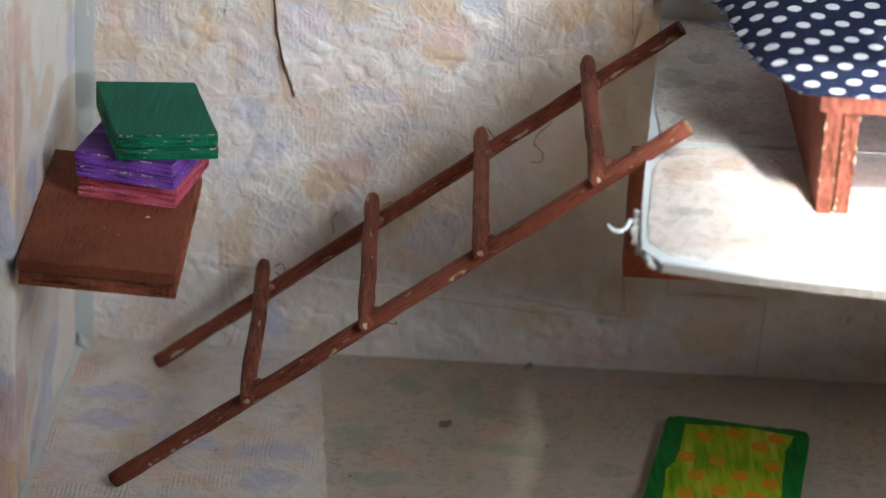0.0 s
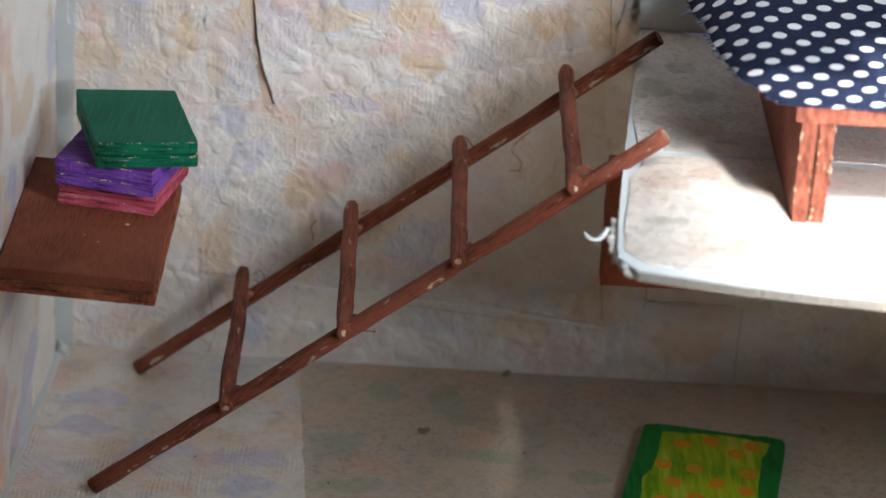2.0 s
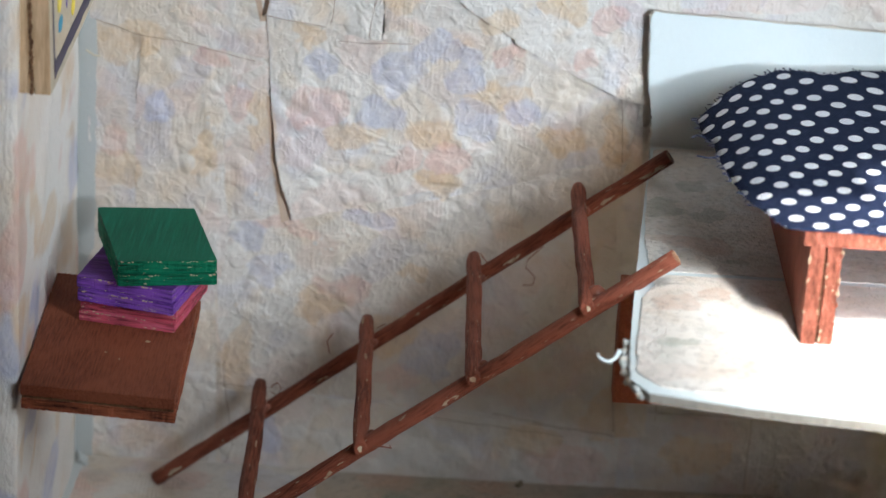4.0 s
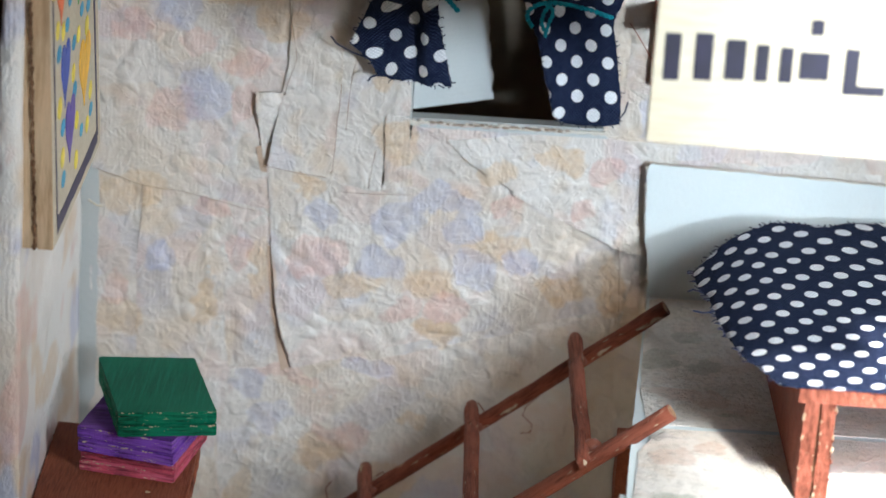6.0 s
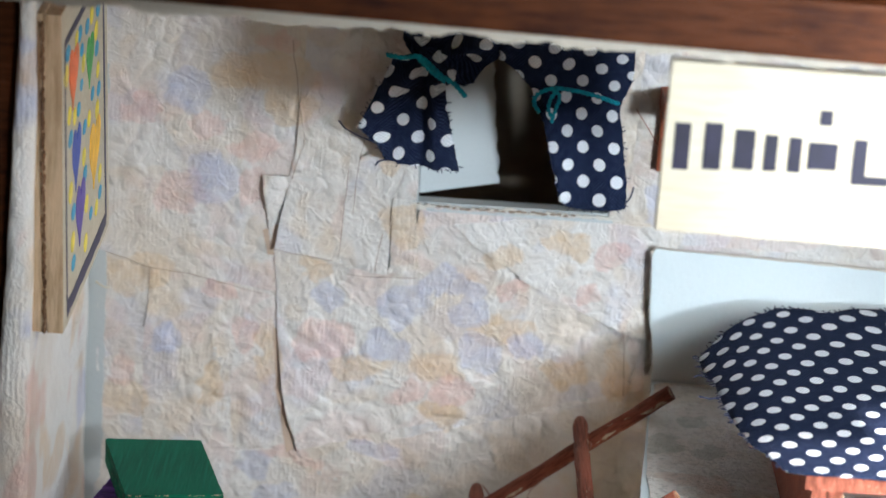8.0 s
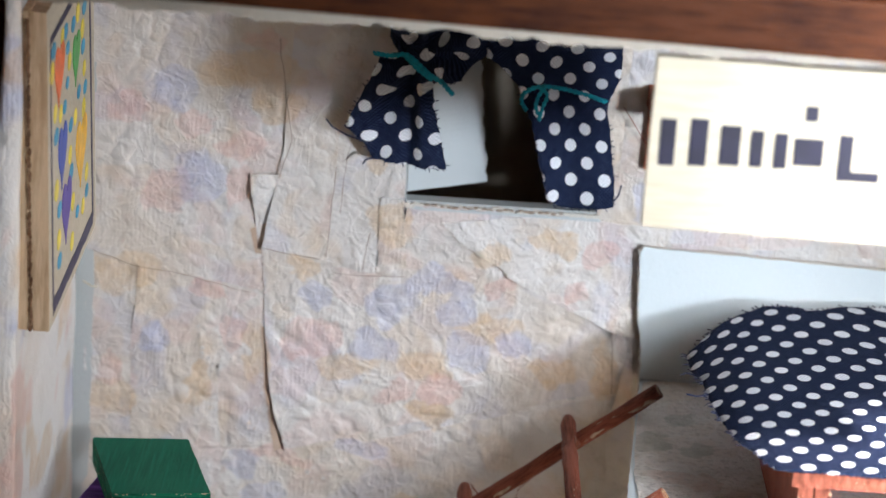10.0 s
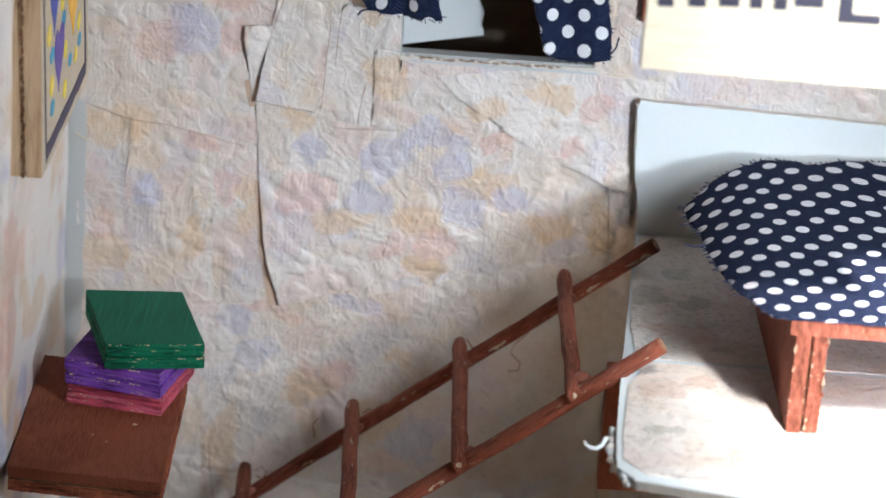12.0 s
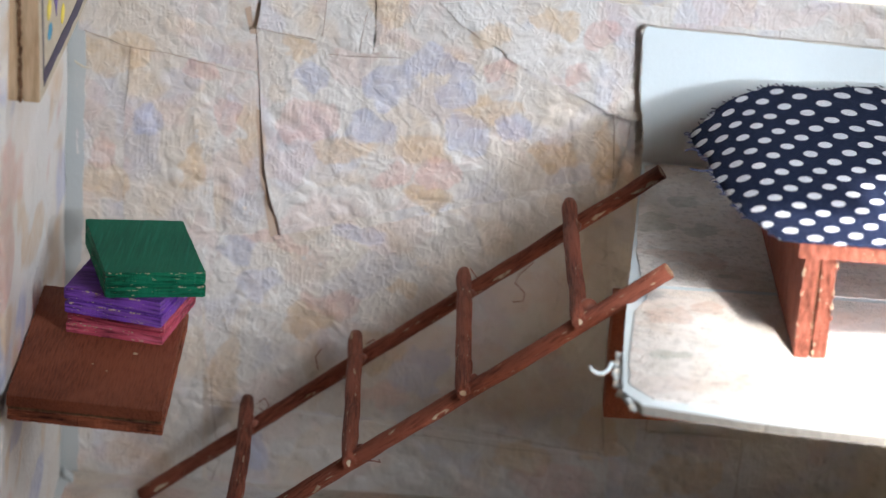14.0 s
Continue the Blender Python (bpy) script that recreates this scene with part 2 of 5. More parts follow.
    inv = ramp(nt, zone.outputs["Fac"], [(0.55, (0, 0, 0)), (0.60, (1, 1, 1))])
    h = calc(nt, "ADD", h, calc(nt, "MULTIPLY", wv.outputs["Fac"], calc(nt, "MULTIPLY", inv, hatch)))
    # a second, slanting hatch in other small zones
    wd = nt.nodes.new("ShaderNodeTexWave")
    wd.bands_direction = "DIAGONAL"
    wd.inputs["Scale"].default_value = 230
    wd.inputs["Distortion"].default_value = 7.0
    wd.inputs["Detail"].default_value = 1.5
    wd.inputs["Detail Scale"].default_value = 0.5
    nt.links.new(vec, wd.inputs["Vector"])
    zone_b = noise_tex(nt, vec, 60, 0.5, 0.5)
    inv_b = ramp(nt, zone_b.outputs["Fac"], [(0.36, (1, 1, 1)), (0.41, (0, 0, 0))])
    h = calc(nt, "ADD", h, calc(nt, "MULTIPLY", wd.outputs["Fac"], calc(nt, "MULTIPLY", inv_b, hatch * 0.8)))
    grain = noise_tex(nt, vec, 1300, 3.0, 0.6)
    h = calc(nt, "ADD", h, calc(nt, "MULTIPLY", grain.outputs["Fac"], grit))
    coarse = noise_tex(nt, vec, 620, 2.0, 0.6)
    h = calc(nt, "ADD", h, calc(nt, "MULTIPLY", coarse.outputs["Fac"], grit * 0.8))
    relief(nt, b, h, 0.00145 * emboss, 1.0)
    return m


def painted_wood(name, colour, dark, grain=(1, 14, 14), chips=0.0, chip_colour=(0.62, 0.48, 0.33), rough=0.55, depth=0.00025, streak=None, turn=0.0, chip_scale=330):
    """Thin paint brushed on wood: grain shows through, worn light where chipped."""
    m, nt, b = material(name)
    vec = coords(nt, grain, turn)
    g = noise_tex(nt, vec, 95, 5.0, 0.65)
    plain = coords(nt)
    patch = noise_tex(nt, plain, 60, 3.0, 0.55)
    f = calc(nt, "ADD", calc(nt, "MULTIPLY", g.outputs["Fac"], 0.6), calc(nt, "MULTIPLY", patch.outputs["Fac"], 0.4))
    col = ramp(nt, f, [(0.38, dark), (0.54, colour), (0.8, tuple(min(1, x * 1.25 + 0.01) for x in colour))])
    if streak:
        s = noise_tex(nt, coords(nt, tuple(x * 0.7 for x in grain), turn), 70, 2.0, 0.5)
        col = mix(nt, ramp(nt, s.outputs["Fac"], [(0.55, (0, 0, 0)), (0.7, (1, 1, 1))]), col, streak)
    if chips:
        k = noise_tex(nt, coords(nt, tuple(0.35 * x + 0.65 for x in grain), turn), chip_scale, 3.0, 0.6)
        mask = ramp(nt, k.outputs["Fac"], [(0.74 - chips, (0, 0, 0)), (0.77 - chips, (1, 1, 1))])
        col = mix(nt, mask, col, chip_colour)
    nt.links.new(col, b.inputs["Base Color"])
    b.inputs["Roughness"].default_value = rough
    b.inputs["Specular IOR Level"].default_value = 0.12
    fine = noise_tex(nt, vec, 260, 4.0, 0.7)
    relief(nt, b, calc(nt, "ADD", fine.outputs["Fac"], g.outputs["Fac"]), depth, 0.9)
    return m


def card(name, colour, grain_scale=900, depth=0.00012, stain=(0.5, 0.42, 0.33), amount=0.25, rough=0.8):
    m, nt, b = material(name)
    vec = coords(nt)
    big = noise_tex(nt, vec, 40, 4.0, 0.6)
    col = mix(nt, calc(nt, "MULTIPLY", ramp(nt, big.outputs["Fac"], [(0.48, (0, 0, 0)), (0.8, (1, 1, 1))]), amount), colour, stain)
    fine = noise_tex(nt, vec, grain_scale, 4.0, 0.65)
    col = mix(nt, calc(nt, "MULTIPLY", fine.outputs["Fac"], 0.18), col, tuple(x * 0.75 for x in colour))
    nt.links.new(col, b.inputs["Base Color"])
    b.inputs["Roughness"].default_value = rough
    relief(nt, b, fine.outputs["Fac"], depth, 0.8)
    return m


def dotted_fabric(name):
    """Navy woven cotton printed with white dots; the UV map is in fabric millimetres."""
    m, nt, b = material(name)
    uv = nt.nodes.new("ShaderNodeTexCoord").outputs["UV"]
    wob = noise_tex(nt, uv, 2.2, 2.0, 0.5)
    ad = nt.nodes.new("ShaderNodeVectorMath")
    ad.operation = "MULTIPLY_ADD"
    ad.inputs[1].default_value = (0.16, 0.16, 0.0)
    nt.links.new(wob.outputs["Color"], ad.inputs[0])
    nt.links.new(uv, ad.inputs[2])
    sep = nt.nodes.new("ShaderNodeSeparateXYZ")
    nt.links.new(ad.outputs[0], sep.inputs[0])
    P = 7.0

    def lattice(shift):
        parts = []
        for axis in ("X", "Y"):
            f = calc(nt, "ADD", calc(nt, "DIVIDE", sep.outputs[axis], P), 100.0 + shift)
            f = calc(nt, "SUBTRACT", calc(nt, "FRACT", f), 0.5)
            parts.append(calc(nt, "MULTIPLY", f, f))
        return calc(nt, "MULTIPLY", calc(nt, "SQRT", calc(nt, "ADD", parts[0], parts[1])), P)

    d = calc(nt, "MINIMUM", lattice(0.0), lattice(0.5))
    dots = ramp(nt, calc(nt, "DIVIDE", d, 3.0), [(0.405, (1, 1, 1)), (0.445, (0, 0, 0))])
    raw = nt.nodes.new("ShaderNodeSeparateXYZ")
    nt.links.new(uv, raw.inputs[0])
    warp = calc(nt, "SINE", calc(nt, "MULTIPLY", raw.outputs["X"], 2 * math.pi * 1.4))
    weft = calc(nt, "SINE", calc(nt, "MULTIPLY", raw.outputs["Y"], 2 * math.pi * 1.4))
    cross = calc(nt, "MULTIPLY", warp, weft)
    weave = calc(nt, "MULTIPLY_ADD", cross, 0.5, 0.5)
    thread = calc(nt, "POWER", weave, 2.5)
    worn = noise_tex(nt, uv, 0.9, 3.0, 0.6)
    thread = calc(nt, "MULTIPLY", thread, calc(nt, "MULTIPLY_ADD", worn.outputs["Fac"], 3.0, -0.5))
    thick = noise_tex(nt, uv, 3.0, 4.0, 0.65)
    ground = mix(nt, thread, (0.003, 0.006, 0.019), (0.055, 0.075, 0.15))
    ground = mix(nt, calc(nt, "MULTIPLY", thick.outputs["Fac"], 0.4), ground, (0.008, 0.012, 0.032))
    spot = mix(nt, weave, (0.48, 0.51, 0.56), (0.93, 0.94, 0.96))
    col = mix(nt, dots, ground, spot)
    nt.links.new(col, b.inputs["Base Color"])
    b.inputs["Roughness"].default_value = 0.9
    b.inputs["Specular IOR Level"].default_value = 0.06
    relief(nt, b, calc(nt, "ADD", cross, calc(nt, "MULTIPLY", thick.outputs["Fac"], 0.8)), 0.00010, 0.8)
    return m


def plain(name, colour, rough=0.6, vary=0.2, scale=300):
    m, nt, b = material(name)
    n = noise_tex(nt, coords(nt), scale, 4.0, 0.6)
    col = ramp(nt, n.outputs["Fac"], [(0.3, tuple(x * (1 - vary) for x in colour)), (0.7, tuple(min(1, x * (1 + vary)) for x in colour))])
    nt.links.new(col, b.inputs["Base Color"])
    b.inputs["Roughness"].default_value = rough
    relief(nt, b, n.outputs["Fac"], 0.0001, 0.5)
    return m


PAPER = wallpaper("embossed_wallpaper", printed=((WALL_OCHRES, OCHRE_PRINT, 0.85), (WALL_PINKS, PINK_PRINT, 0.75), (WALL_BLUES, BLUE_PRINT, 0.64)), base=(0.59, 0.562, 0.534), strewn=0.34, hatch=0.024, grit=0.12)
PAPER_SIDE = wallpaper("side_wallpaper", base=(0.68, 0.665, 0.64), strewn=0.85, streak=(1, 0.45, 0.6), lumps=0.7, grit=0.22, stain=0.2)
PAPER_FLOOR = wallpaper("floor_wallpaper", base=(0.60, 0.565, 0.52), emboss=0.8, lumps=0.5, grit=0.25, hatch=0.10, stain=0.5, pores=0.25, strewn=0.35, printed=((FLOOR_OCHRES, OCHRE_PRINT, 0.7), (FLOOR_PINKS, PINK_PRINT, 0.7), (FLOOR_BLUES, BLUE_PRINT, 0.8)), plane="xy")
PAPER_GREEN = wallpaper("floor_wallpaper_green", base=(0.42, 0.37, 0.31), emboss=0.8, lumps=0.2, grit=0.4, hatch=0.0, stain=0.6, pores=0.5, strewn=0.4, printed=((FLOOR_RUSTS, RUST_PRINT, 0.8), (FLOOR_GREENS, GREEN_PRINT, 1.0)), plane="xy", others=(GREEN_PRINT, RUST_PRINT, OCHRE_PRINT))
PAPER_LOFT = wallpaper("loft_wallpaper", base=(0.80, 0.765, 0.72), emboss=0.55, lumps=0.1, grit=1.1, hatch=0.0, stain=0.05, pores=0.40, strewn=0.25, printed=((LOFT_RUSTS, RUST_PRINT, 0.7), (LOFT_GREENS, GREEN_PRINT, 0.7)), plane="xy", others=(GREEN_PRINT, RUST_PRINT, OCHRE_PRINT))
CARD_WHITE = card("white_card", (0.67, 0.74, 0.755), amount=0.08)
CARD_PALE = card("pale_grey_card", (0.50, 0.535, 0.54), amount=0.12)
CARD_GREY = card("grey_card", (0.46, 0.48, 0.47), amount=0.2)
CARD_BROWN = card("brown_card", (0.16, 0.125, 0.085), amount=0.3)
BACKING = card("brown_backing_card", (0.115, 0.092, 0.066), amount=0.3)
TAN_CARD = card("tan_card", (0.50, 0.37, 0.28), amount=0.3)
# shade as colour, for paper seams and the sill's open flutes
GAP_SHADE = card("brown_gap_shade", (0.30, 0.22, 0.165), amount=0.3)
CARD_TORN = card("torn_card", (0.66, 0.62, 0.55), grain_scale=500, depth=0.0006, amount=0.35)
BROWN = painted_wood("brown_painted_wood", (0.37, 0.110, 0.058), (0.20, 0.056, 0.030), grain=(34, 2.2, 34), depth=0.0008)
BROWN_EDGE = painted_wood("brown_painted_ply_edge", (0.38, 0.11, 0.055), (0.07, 0.02, 0.012), grain=(2, 2, 22), chips=0.02, depth=0.0004)
TWIG = painted_wood("brown_painted_rung", (0.34, 0.102, 0.062), (0.13, 0.036, 0.022), grain=(26, 1.4, 26), chips=0.075, depth=0.0008, chip_scale=150)
TWIG_RAIL = painted_wood("brown_painted_rail", (0.33, 0.098, 0.059), (0.12, 0.033, 0.020), grain=(1.3, 26, 26), chips=0.085, depth=0.0008, turn=40.0, chip_scale=150)
RUST = painted_wood("rust_painted_ply", (0.33, 0.10, 0.063), (0.16, 0.05, 0.03), grain=(12, 12, 1.5))
RUST_EDGE = painted_wood("rust_painted_ply_edge", (0.38, 0.12, 0.078), (0.12, 0.035, 0.02), grain=(9, 9, 3), chips=0.05, depth=0.0006, chip_scale=420)
GREEN = painted_wood("green_painted_wood", (0.005, 0.140, 0.080), (0.004, 0.100, 0.057), grain=(34, 1.3, 34), streak=(0.008, 0.165, 0.10), rough=0.6)
GREEN_EDGE = painted_wood("green_painted_edge", (0.006, 0.165, 0.085), (0.002, 0.02, 0.011), grain=(2, 2, 26), chips=0.075, depth=0.0004)
PURPLE = painted_wood("purple_painted_wood", (0.105, 0.03, 0.21), (0.06, 0.016, 0.12), grain=(1, 10, 14), streak=(0.17, 0.055, 0.33))
PURPLE_EDGE = painted_wood("purple_painted_edge", (0.24, 0.08, 0.50), (0.045, 0.014, 0.09), grain=(2, 2, 24), chips=0.085, streak=(0.26, 0.12, 0.40), depth=0.0004)
PINK = painted_wood("red_painted_wood", (0.62, 0.10, 0.15), (0.10, 0.02, 0.03), grain=(2, 2, 20), chips=0.085, streak=(0.70, 0.16, 0.25), depth=0.0004)
BARE = painted_wood("bare_plywood", (0.62, 0.45, 0.29), (0.42, 0.28, 0.16), grain=(9, 9, 1), depth=0.0002)
CHIP = painted_wood("worn_bare_wood", (0.58, 0.45, 0.32), (0.34, 0.20, 0.12), grain=(9, 9, 3), depth=0.0003)
CUT_END = painted_wood("cut_wood_end", (0.44, 0.27, 0.16), (0.15, 0.06, 0.035), grain=(6, 6, 6), depth=0.0004)
BARE_DARK = painted_wood("plywood_glue_line", (0.22, 0.12, 0.065), (0.09, 0.045, 0.025), grain=(6, 6, 2), depth=0.0004)
CREAM = painted_wood("cream_plywood", (0.54, 0.48, 0.365), (0.48, 0.41, 0.30), grain=(1, 6, 9), depth=0.00008)
STAINED = painted_wood("stained_board", (0.070, 0.020, 0.006), (0.022, 0.006, 0.003), grain=(1, 8, 8), rough=0.45)
LINING = card("card_lining", (0.50, 0.45, 0.37), grain_scale=500, depth=0.0005, amount=0.3)
CORE = card("card_core", (0.24, 0.225, 0.20), grain_scale=600, depth=0.0006, amount=0.3)
FABRIC = dotted_fabric("polka_dot_cotton")
YARN = plain("teal_yarn", (0.0, 0.27, 0.36), 0.85, 0.35, 900)
NAVY_THREAD = plain("navy_thread", (0.02, 0.025, 0.06), 0.9)
GLUE = plain("painted_glue", (0.24, 0.075, 0.045), 0.45)
INK = plain("dark_ink", (0.045, 0.035, 0.075), 0.6, 0.3)
LETTER_INK = plain("blue_black_ink", (0.010, 0.008, 0.024), 0.55, 0.3)
PAINT = {
    "red": plain("red_paint", (0.80, 0.16, 0.04), 0.5), "green": plain("leaf_paint", (0.06, 0.36, 0.07), 0.5), "blue": plain("blue_paint", (0.03, 0.07, 0.38), 0.5),
    "gold": plain("gold_paint", (0.84, 0.46, 0.02), 0.5), "violet": plain("violet_paint", (0.09, 0.05, 0.32), 0.5),
    "yellow": plain("yellow_paint", (0.82, 0.66, 0.05), 0.5), "sky": plain("sky_paint", (0.02, 0.30, 0.50), 0.5)}
RUG_GREEN = painted_wood("rug_green_paint", (0.01, 0.17, 0.03), (0.004, 0.09, 0.015), grain=(9, 1, 9))
RUG_LIME = painted_wood("rug_lime_paint", (0.30, 0.40, 0.012), (0.09, 0.24, 0.008), grain=(7, 0.8, 7), streak=(0.42, 0.46, 0.06))
RUG_ORANGE = painted_wood("rug_orange_paint", (0.62, 0.20, 0.012), (0.46, 0.27, 0.02), grain=(4, 1.5, 4))
PLASTER = plain("room_plaster", (0.36, 0.35, 0.34), 0.9, 0.05, 6)
TABLE_WOOD = painted_wood("table_wood", (0.30, 0.17, 0.08), (0.18, 0.09, 0.04), grain=(0.1, 1, 1))


# ---- building helpers (all lengths in millimetres) ----
def thing(name, at, label, category, group="", kind=""):
    ob = new(name)
    ob.empty_display_size = 0.01
    ob.location = Vector(at) * MM
    return tagged(ob, label, category, group, kind)


def world_at(ob):
    at = Vector(ob.location)
    while ob.parent:
        ob = ob.parent
        at += ob.location
    return at


def part(name, bm, mats, parent=None, label=""):
    """Links a bmesh, built in world millimetres, as one mesh object."""
    mats = mats if isinstance(mats, (list, tuple)) else [mats]
    at = world_at(parent) if parent else Vector()
    me = bpy.data.meshes.new(name)
    bmesh.ops.recalc_face_normals(bm, faces=bm.faces)
    bm.transform(Matrix.Translation(-at) @ Matrix.Scale(MM, 4))
    bm.to_mesh(me)
    bm.free()
    for m in mats:
        me.materials.append(m)
    ob = new(name, me)
    ob.parent = parent
    if label:
        ob["label"] = label
    return ob


def smooth(ob):
    for p in ob.data.polygons:
        p.use_smooth = True
    return ob


def jitter(bm, amount, scale, seed=0.0):
    for v in bm.verts:
        v.co += Vector(noise.noise_vector(v.co * scale + Vector((seed, seed * 1.7, seed * 0.3)))) * amount


def slab(x0, x1, y0, y1, z0, z1, bevel=0.3, cuts=0, rough=0.0, seed=0.0):
    bm = bmesh.new()
    bmesh.ops.create_cube(bm, size=1)
    bm.transform(Matrix.Translation(((x0 + x1) / 2, (y0 + y1) / 2, (z0 + z1) / 2)) @ Matrix.Diagonal((x1 - x0, y1 - y0, z1 - z0, 1)))
    if bevel:
        bmesh.ops.bevel(bm, geom=list(bm.edges), offset=bevel, segments=2, affect="EDGES", profile=0.6)
    if cuts:
        bmesh.ops.subdivide_edges(bm, edges=[e for e in bm.edges if e.calc_length() > 3], cuts=cuts, use_grid_fill=True)
    if rough:
        jitter(bm, rough, 0.6, seed)
    return bm


def prism(points, z0, z1, bevel=0.25, edge_cuts=0, rough=0.0, seed=0.0, axis="z"):
    """A plate from an outline, between two heights; ragged round the edge if asked. axis: which way the plate is thick."""
    outline = []
    n = len(points)
    for i, p in enumerate(points):
        q = points[(i + 1) % n]
        for k in range(edge_cuts + 1):
            f = k / (edge_cuts + 1)
            v = Vector((p[0] + (q[0] - p[0]) * f, p[1] + (q[1] - p[1]) * f, 0))
            if rough:
                v += (Vector(noise.noise_vector(v * 0.9 + Vector((seed, seed, 0)))) * 0.6 + Vector(noise.noise_vector(v * 2.3 + Vector((seed, 0, 3)))) * 0.6) * rough
            outline.append((v.x, v.y))
    bm = bmesh.new()
    low = [bm.verts.new((x, y, z0)) for x, y in outline]
    high = [bm.verts.new((x, y, z1)) for x, y in outline]
    base = bm.faces.new(low[::-1])
    top = bm.faces.new(high)
    for i in range(len(outline)):
        j = (i + 1) % len(outline)
        bm.faces.new((low[i], low[j], high[j], high[i]))
    if bevel:
        bmesh.ops.bevel(bm, geom=[e for e in top.edges] + [e for e in base.edges], offset=bevel, segments=2, affect="EDGES", profile=0.6)
    if axis == "y":
        bm.transform(Matrix(((1, 0, 0, 0), (0, 0, 1, 0), (0, 1, 0, 0), (0, 0, 0, 1))))
    if axis == "x":
        bm.transform(Matrix(((0, 0, 1, 0), (1, 0, 0, 0), (0, 1, 0, 0), (0, 0, 0, 1))))
    return bm


# folds that stand up where the paper was pressed on: lines over the wall
FOLDS = [
    ((-38.4, 86.4), (-38.2, 82.5), (-37.0, 79.3), (-33.9, 78.2), (-31.7, 80.3), (-30.4, 84.9)), ((-51.8, 100.3), (-51.7, 93.2), (-53.1, 86.7)), ((-49.3, 83.7), (-47.4, 78.0), (-46.4, 74.1)), ((-43.5, 117.9), (-41.2, 118.3), (-38.6, 121.3)),
    ((-18.0, 95.4), (-18.9, 87.6)), ((-15.1, 98.2), (-12.8, 93.0)), ((-22.2, 92.6), (-19.3, 87.6)), ((-23.8, 72.3), (-20.5, 66.6)), ((-45.6, 106.4), (-42.5, 102.8)), ((-2.6, 40.9), (5.0, 39.4)), ((19.2, 111.9), (21.7, 106.3), (23.4, 102.6)),
    ((33.6, 87.2), (36.9, 91.3)), ((36.7, 102.9), (41.2, 107.0)), ((16.9, 79.6), (21.4, 77.3)), ((1.9, 73.4), (8.0, 75.3))]
MORE_FOLDS = [
    ((23.3, 85.2), (26.1, 80.2)), ((-13.2, 53.7), (-7.1, 56.8)), ((-53.1, 116.0), (-54.2, 110.9)), ((-33.9, 116.6), (-31.4, 113.6)), ((-30.1, 38.0), (-25.2, 37.3), (-20.3, 34.0)), ((-26.6, 41.5), (-15.8, 45.2)), ((-30.9, 72.0), (-24.8, 68.2)),
    ((-30.2, 68.7), (-25.9, 63.9)), ((-6.5, 56.3), (-0.6, 58.0)), ((10.4, 55.4), (16.5, 53.9)), ((32.2, 13.7), (31.4, 6.8)), ((19.0, 7.4), (24.2, 2.3)), ((45.3, 21.3), (44.6, 14.5))]


def crumple(x, z):
    """How far the pasted paper stands off the wall there, in folds and soft buckles."""
    y = 0.16 * (1 - abs(noise.noise(Vector((x * 0.12, z * 0.09, 7.0)))) * 3.0) + 0.10 * noise.noise(Vector((x * 0.35, z * 0.3, 5.0)))
    p = Vector((x, z))
    for line in FOLDS + MORE_FOLDS:
        for a, b in zip(line, line[1:]):
            if min(a[0], b[0]) - 2 < x < max(a[0], b[0]) + 2 and min(a[1], b[1]) - 2 < z < max(a[1], b[1]) + 2:
                a, b = Vector(a), Vector(b)
                f = max(0.0, min(1.0, (p - a).dot(b - a) / (b - a).length_squared))
                d = (p - a.lerp(b, f)).length / 1.5
                if d < 1:
                    y = max(y, 0.7 * (1 - d * d) ** 2)
    return max(-0.1, y)


def sheet(points, thick=0.14, curl=None, seed=0.0, cell=3.0, wave=0.14, pressed=None):
    """A torn piece of paper on a wall: an outline in (x, z) with the wall at y = 0, bulging towards -y.
    curl: rows of (x, z, radius, height) where the paper lifts."""
    pts = [Vector(p) for p in points]
    ring = []
    for i, p in enumerate(pts):
        q = pts[(i + 1) % len(pts)]
        k = max(1, int((q - p).length / 2.5))
        for s in range(k):
            v = p.lerp(q, s / k)
            off = noise.noise_vector(Vector((v.x * 0.5 + seed, v.y * 0.5, seed)))
            ring.append(v + Vector((off.x, off.y)) * 0.45)
    bm = bmesh.new()
    verts = [bm.verts.new((v.x, 0, v.y)) for v in ring]
    bm.faces.new(verts)
    xs, zs = [v.x for v in ring], [v.y for v in ring]
    for lo, hi, normal in ((min(xs), max(xs), (1, 0, 0)), (min(zs), max(zs), (0, 0, 1))):
        s = math.floor(lo / cell + 1) * cell
        while s < hi - 0.5:
            bmesh.ops.bisect_plane(bm, geom=list(bm.verts) + list(bm.edges) + list(bm.faces), plane_co=Vector(normal) * s, plane_no=normal, dist=1e-4)
            s += cell
    for v in bm.verts:
        x, z = v.co.x, v.co.z
        y = wave * (1 + noise.noise(Vector((x * 0.11, z * 0.11, 4.0)))) + 0.02 * noise.noise(Vector((x * 0.3, z * 0.3, 2.0)))
        if pressed:
            y += pressed(x, z)
        for cx, cz, r, h in curl or ():
            d = math.hypot(x - cx, z - cz) / r
            if d < 1:
                y += h * (1 - d) ** 2 * (1 + d)
        v.co.y = -abs(y)
    extra = bmesh.ops.extrude_face_region(bm, geom=list(bm.faces))
    for v in extra["geom"]:
        if isinstance(v, bmesh.types.BMVert):
            v.co.y -= thick
    return bm


